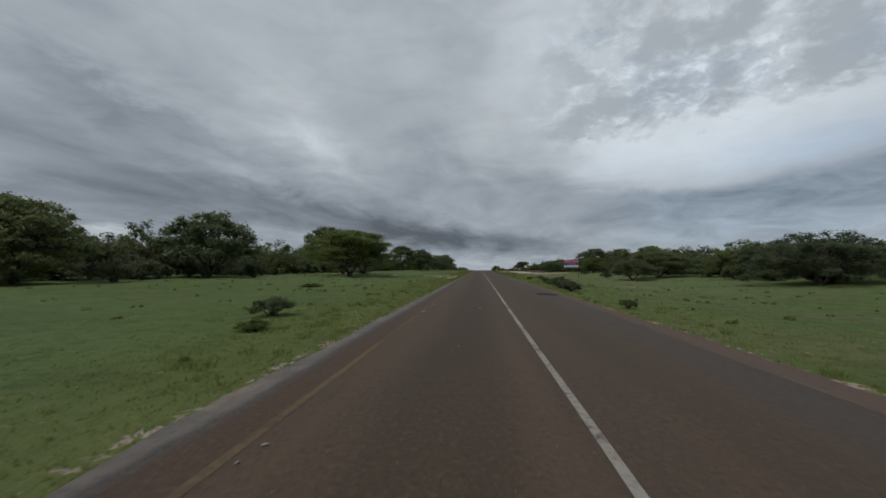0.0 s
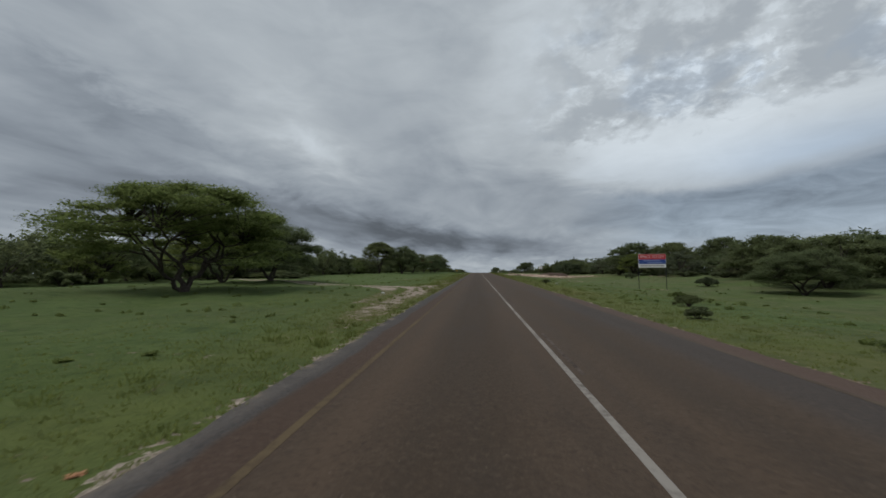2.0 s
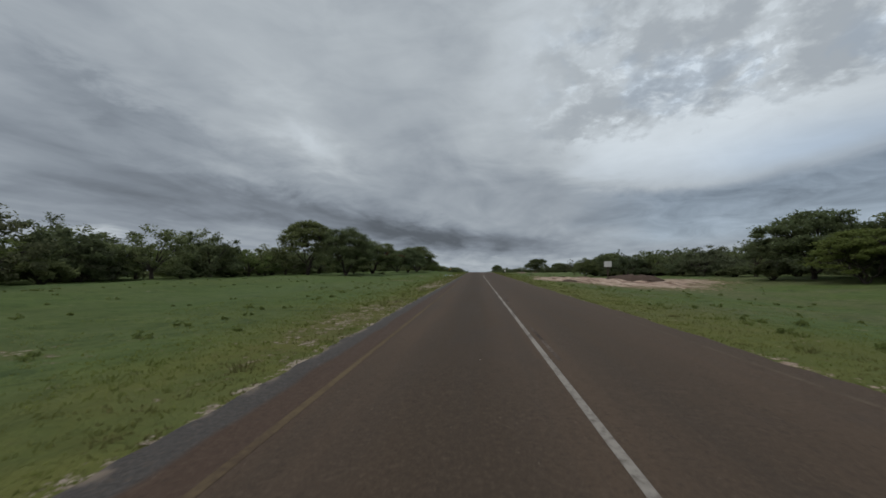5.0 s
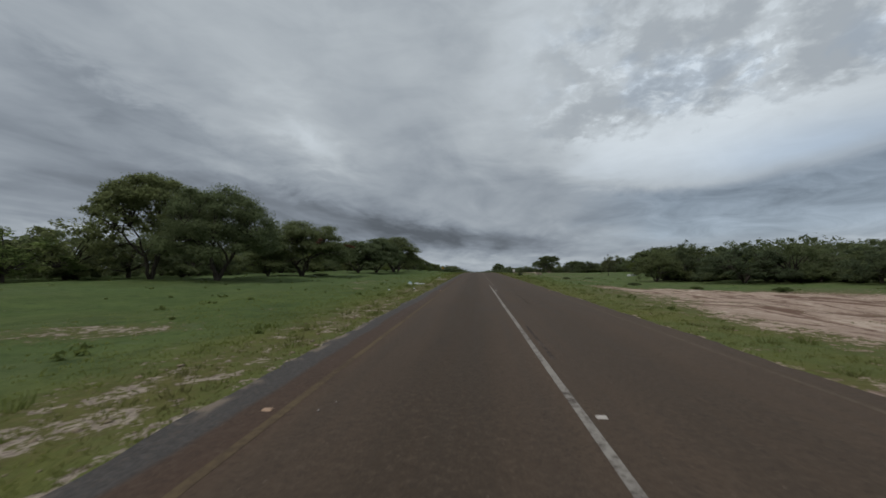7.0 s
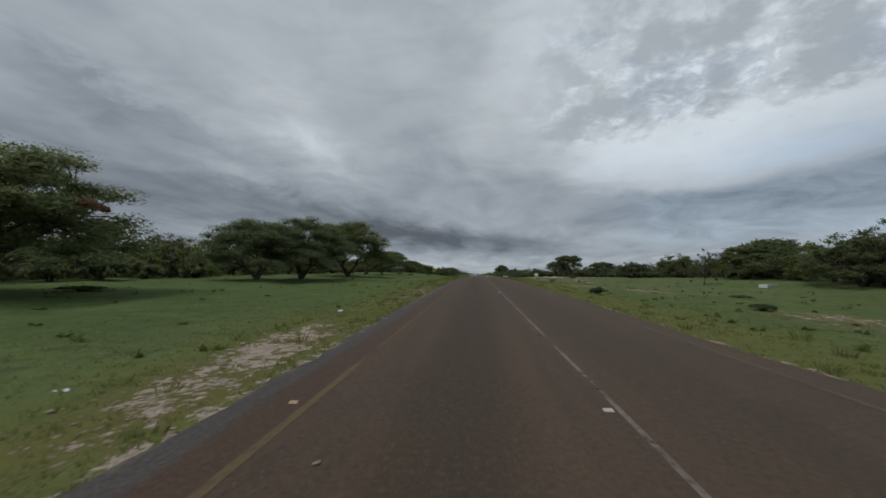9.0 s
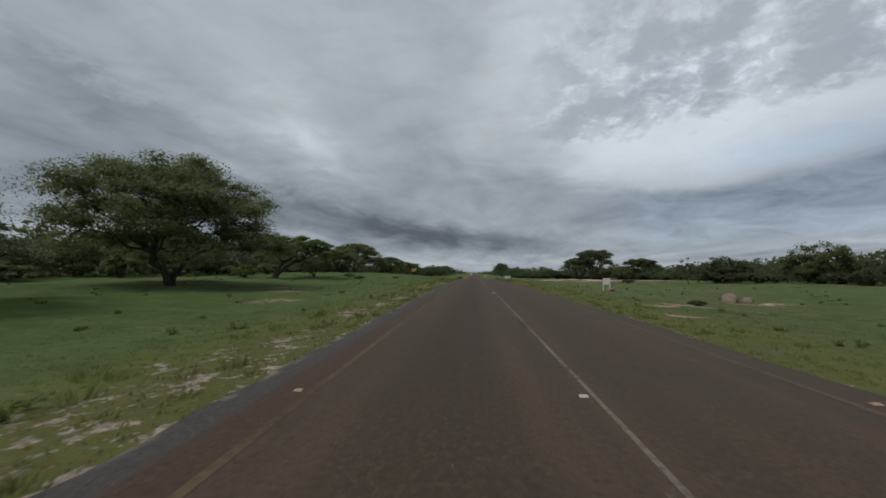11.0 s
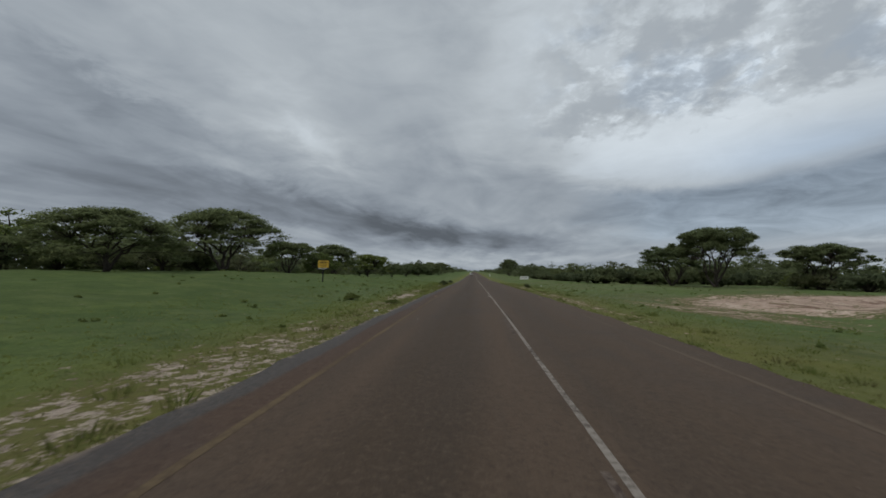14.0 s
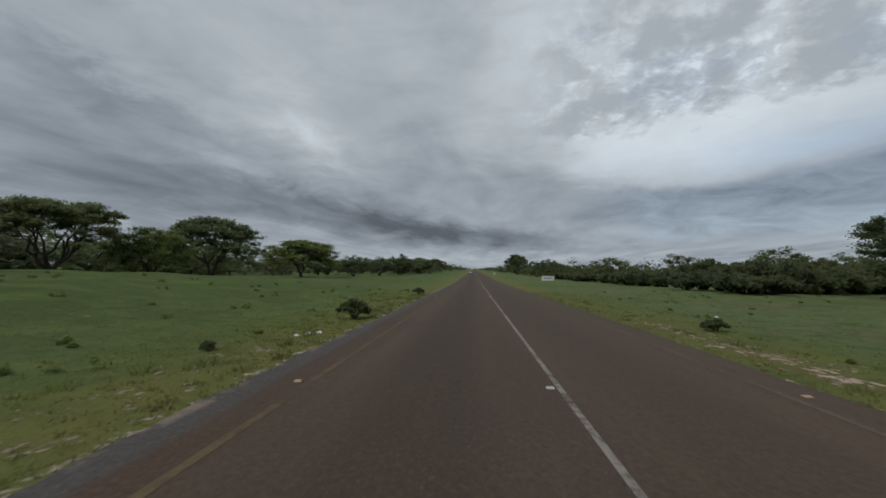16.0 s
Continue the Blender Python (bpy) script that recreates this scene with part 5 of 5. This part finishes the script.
def soil_heap(x, y, lx, ly, h, turn, label):
    """A low tipped heap of loose soil with a lumpy crest."""
    bm = bmesh.new()
    bmesh.ops.create_grid(bm, x_segments=48, y_segments=26, size=1.0)
    for q in bm.verts:
        d = math.hypot(q.co.x, q.co.y)
        k = max(0.0, 1 - d ** 3)
        lump = 0.55 + 0.5 * noise.noise(Vector((q.co.x * 4, q.co.y * 3, turn))) + 0.25 * noise.noise(Vector((q.co.x * 11, q.co.y * 9, turn)))
        q.co = Vector((q.co.x * lx, q.co.y * ly, max(0.0, k * lump) * h * 1.4 - 0.05 - 0.4 * d ** 4))
    bmesh.ops.delete(bm, geom=[q for q in bm.verts if math.hypot(q.co.x / lx, q.co.y / ly) > 1.04], context="VERTS")
    me = bpy.data.meshes.new("soil_heap")
    bm.to_mesh(me)
    bm.free()
    me.shade_smooth()
    me.materials.append(SOIL)
    ob = new("soil_heap", me)
    ob.matrix_world = pose(x, y, height(x, y), 0, 0, turn)
    return tagged(ob, label, "soil heap", "soil heaps")


SOIL = plain("red_brown_soil", (0.086, 0.062, 0.050), 0.95, 0.05, 0.4, 2.0)
soil_heap(22.5, 177.2, 5.2, 2.2, 0.6, 8, "low heap of loose red-brown soil on bare sand")
soil_heap(10.2, 164.6, 1.5, 0.8, 0.28, 20, "small heap of loose brown soil on bare sand")
soil_heap(31.5, 347.5, 3.0, 1.5, 0.85, 5, "low heap of loose red-brown soil on bare sand")

# ---------------------------------------------------------------- grass


def blades(seed, n, x0, x1, y0, y1, tall, per, edge):
    """Short grass tufts strewn over a strip, left out where the sand is bare."""
    r = np.random.default_rng(seed)
    x, y = x0 + (x1 - x0) * r.random(n) ** edge, y0 + (y1 - y0) * r.random(n)
    keep = (sandy(x, y) + 0.5 * (r.random(n) - 0.5)) < 0.36
    x, y = x[keep], y[keep]
    n = len(x)
    patch = 0.65 + 0.6 * (np.sin(x * 1.7 + y * 0.9) * np.sin(y * 0.63 - x * 0.4) * 0.5 + 0.5) * r.random(n)
    x, y, patch = np.repeat(x, per), np.repeat(y, per), np.repeat(patch, per)
    m = len(x)
    x = x + r.normal(0, 0.05, m)
    y = y + r.normal(0, 0.05, m)
    z = land(x, y) - 0.01
    h = tall * patch * (0.5 + 0.8 * r.random(m))
    a = 2 * math.pi * r.random(m)
    w = 0.006 + 0.010 * r.random(m) + 0.04 * tall
    lx, ly = r.normal(0, 0.45, m) * h, r.normal(0, 0.45, m) * h
    base = np.stack([x, y, z], 1)
    side = np.stack([np.cos(a) * w, np.sin(a) * w, 0 * a], 1)
    tip = base + np.stack([lx, ly, h], 1)
    v = np.stack([base - side, base + side, tip], 1).reshape(-1, 3)
    return v, np.arange(3 * m).reshape(-1, 3)


for name, args in {
    "verge_grass": [(1, 42000, -4.38, -8.2, -1, 395, 0.074, 4, 1.35), (2, 30000, 4.05, 8.2, 4, 400, 0.066, 4, 1.35)],
    "field_grass": [(3, 16000, -8.2, -15, 5, 400, 0.065, 5, 1.5), (4, 13000, 8.2, 15, 10, 400, 0.065, 5, 1.5)],
}.items():
    vs, fs, o = [], [], 0
    for a in args:
        v, f = blades(*a)
        vs.append(v)
        fs.append(f + o)
        o += len(v)
    tagged(new(name, array_mesh(name, np.concatenate(vs), np.concatenate(fs), BLADES)), "short green grass growing beside the road", "grass", kind="stuff")


# low broad weeds scattered over the fields
r = np.random.default_rng(77)
cs, rs = [], []
while len(cs) < 2600:
    side = -1 if r.random() < 0.5 else 1
    x, y = side * (6.5 + 34 * r.random() ** 1.4), 3 + 400 * r.random()
    if sandy(np.array(x), np.array(y)) < 0.35:
        s = 0.08 + 0.13 * r.random() ** 2.5
        for k in range(2):
            cs.append((x + r.normal(0, s), y + r.normal(0, s), height(x, y) + s * 0.35))
            rs.append(s)
wv, wf = leaf_cloud(r, cs, rs, 0.7, 22, 0.15, 0.8)
tagged(new("field_weeds", array_mesh("field_weeds", wv, wf, LEAF_BRIGHT)), "low dark green weeds scattered over the grass", "weeds", kind="stuff")

# taller tufts on the sandy verge
cs, rs = [], []
tv, tf, o = [], [], 0
for side, n in ((-1, 760), (1, 420)):
    for i in range(n):
        x, y = side * (4.4 + 0.13 * -side + 2.6 * r.random()), 5 + 385 * r.random()
        m = 34
        a, q = 2 * math.pi * r.random(m), 0.16 * np.sqrt(r.random(m))
        bx, by = x + np.cos(a) * q, y + np.sin(a) * q * 1.5
        h = (0.07 + 0.15 * r.random() ** 2) * (0.6 + 0.6 * r.random(m))
        base = np.stack([bx, by, land(bx, by) - 0.01], 1)
        t = 2 * math.pi * r.random(m)
        sd = np.stack([np.cos(t), np.sin(t), 0 * t], 1) * 0.013
        tip = base + np.stack([np.cos(a) * h * 0.5 + r.normal(0, 0.02, m), np.sin(a) * h * 0.5 + r.normal(0, 0.02, m), h], 1)
        tv.append(np.stack([base - sd, base + sd, tip], 1).reshape(-1, 3))
        tf.append(np.arange(3 * m).reshape(-1, 3) + o)
        o += 3 * m
tagged(new("grass_tufts", array_mesh("grass_tufts", np.concatenate(tv), np.concatenate(tf), BLADES)), "taller green grass tufts along the road edge", "grass", kind="stuff")

# broken clods and pebbles strewn over the left verge
def rubble(seed, n, y0, y1, x0, x1, big):
    r = np.random.default_rng(seed)
    bm = bmesh.new()
    bmesh.ops.create_icosphere(bm, subdivisions=1, radius=1.0)
    bm.verts.ensure_lookup_table()
    v0 = np.array([q.co[:] for q in bm.verts])
    f0 = np.array([[q.index for q in f.verts] for f in bm.faces])
    bm.free()
    y = y0 + (y1 - y0) * r.random(n)
    x = x0 + (x1 - x0) * r.random(n)
    gate = np.sin(x * 2.1 + y * 0.7) + np.sin(y * 1.3 - x * 1.1) + r.normal(0, 0.7, n)
    x, y = x[gate > 0.1], y[gate > 0.1]
    vs, fs = [], []
    for i in range(len(x)):
        s = big * (0.25 + 0.75 * r.random() ** 2.5)
        k = 1 + 0.25 * r.normal(0, 1, (len(v0), 1))
        a = 6.28 * r.random()
        p = v0 * k * np.array([s * (0.7 + 0.6 * r.random()), s * (0.8 + 0.8 * r.random()), s * 0.5])
        c, d = math.cos(a), math.sin(a)
        p = np.stack([p[:, 0] * c - p[:, 1] * d + x[i], p[:, 0] * d + p[:, 1] * c + y[i], p[:, 2] + height(x[i], y[i]) + 0.12 * s], 1)
        vs.append(p)
        fs.append(f0 + len(v0) * i)
    return np.concatenate(vs), np.concatenate(fs)


CLOD = plain("dry_tan_clods", (0.235, 0.185, 0.130), 0.95, 0.1, 0.35, 5.0)
for seed, n, y0, y1, x0, x1, big in ((1, 900, 140, 214, -4.55, -6.4, 0.06), (2, 500, 268, 300, -4.6, -6.8, 0.06), (3, 240, 60, 90, -4.7, -7.0, 0.06), (4, 300, 318, 372, -4.7, -6.6, 0.06), (5, 260, 330, 375, 4.7, 6.4, 0.06)):
    cv, cf = rubble(seed, n, y0, y1, x0, x1, big)
    tagged(new("verge_rubble", array_mesh("verge_rubble", cv, cf, CLOD)), "dry tan soil clods strewn along the road verge", "rubble", kind="stuff")
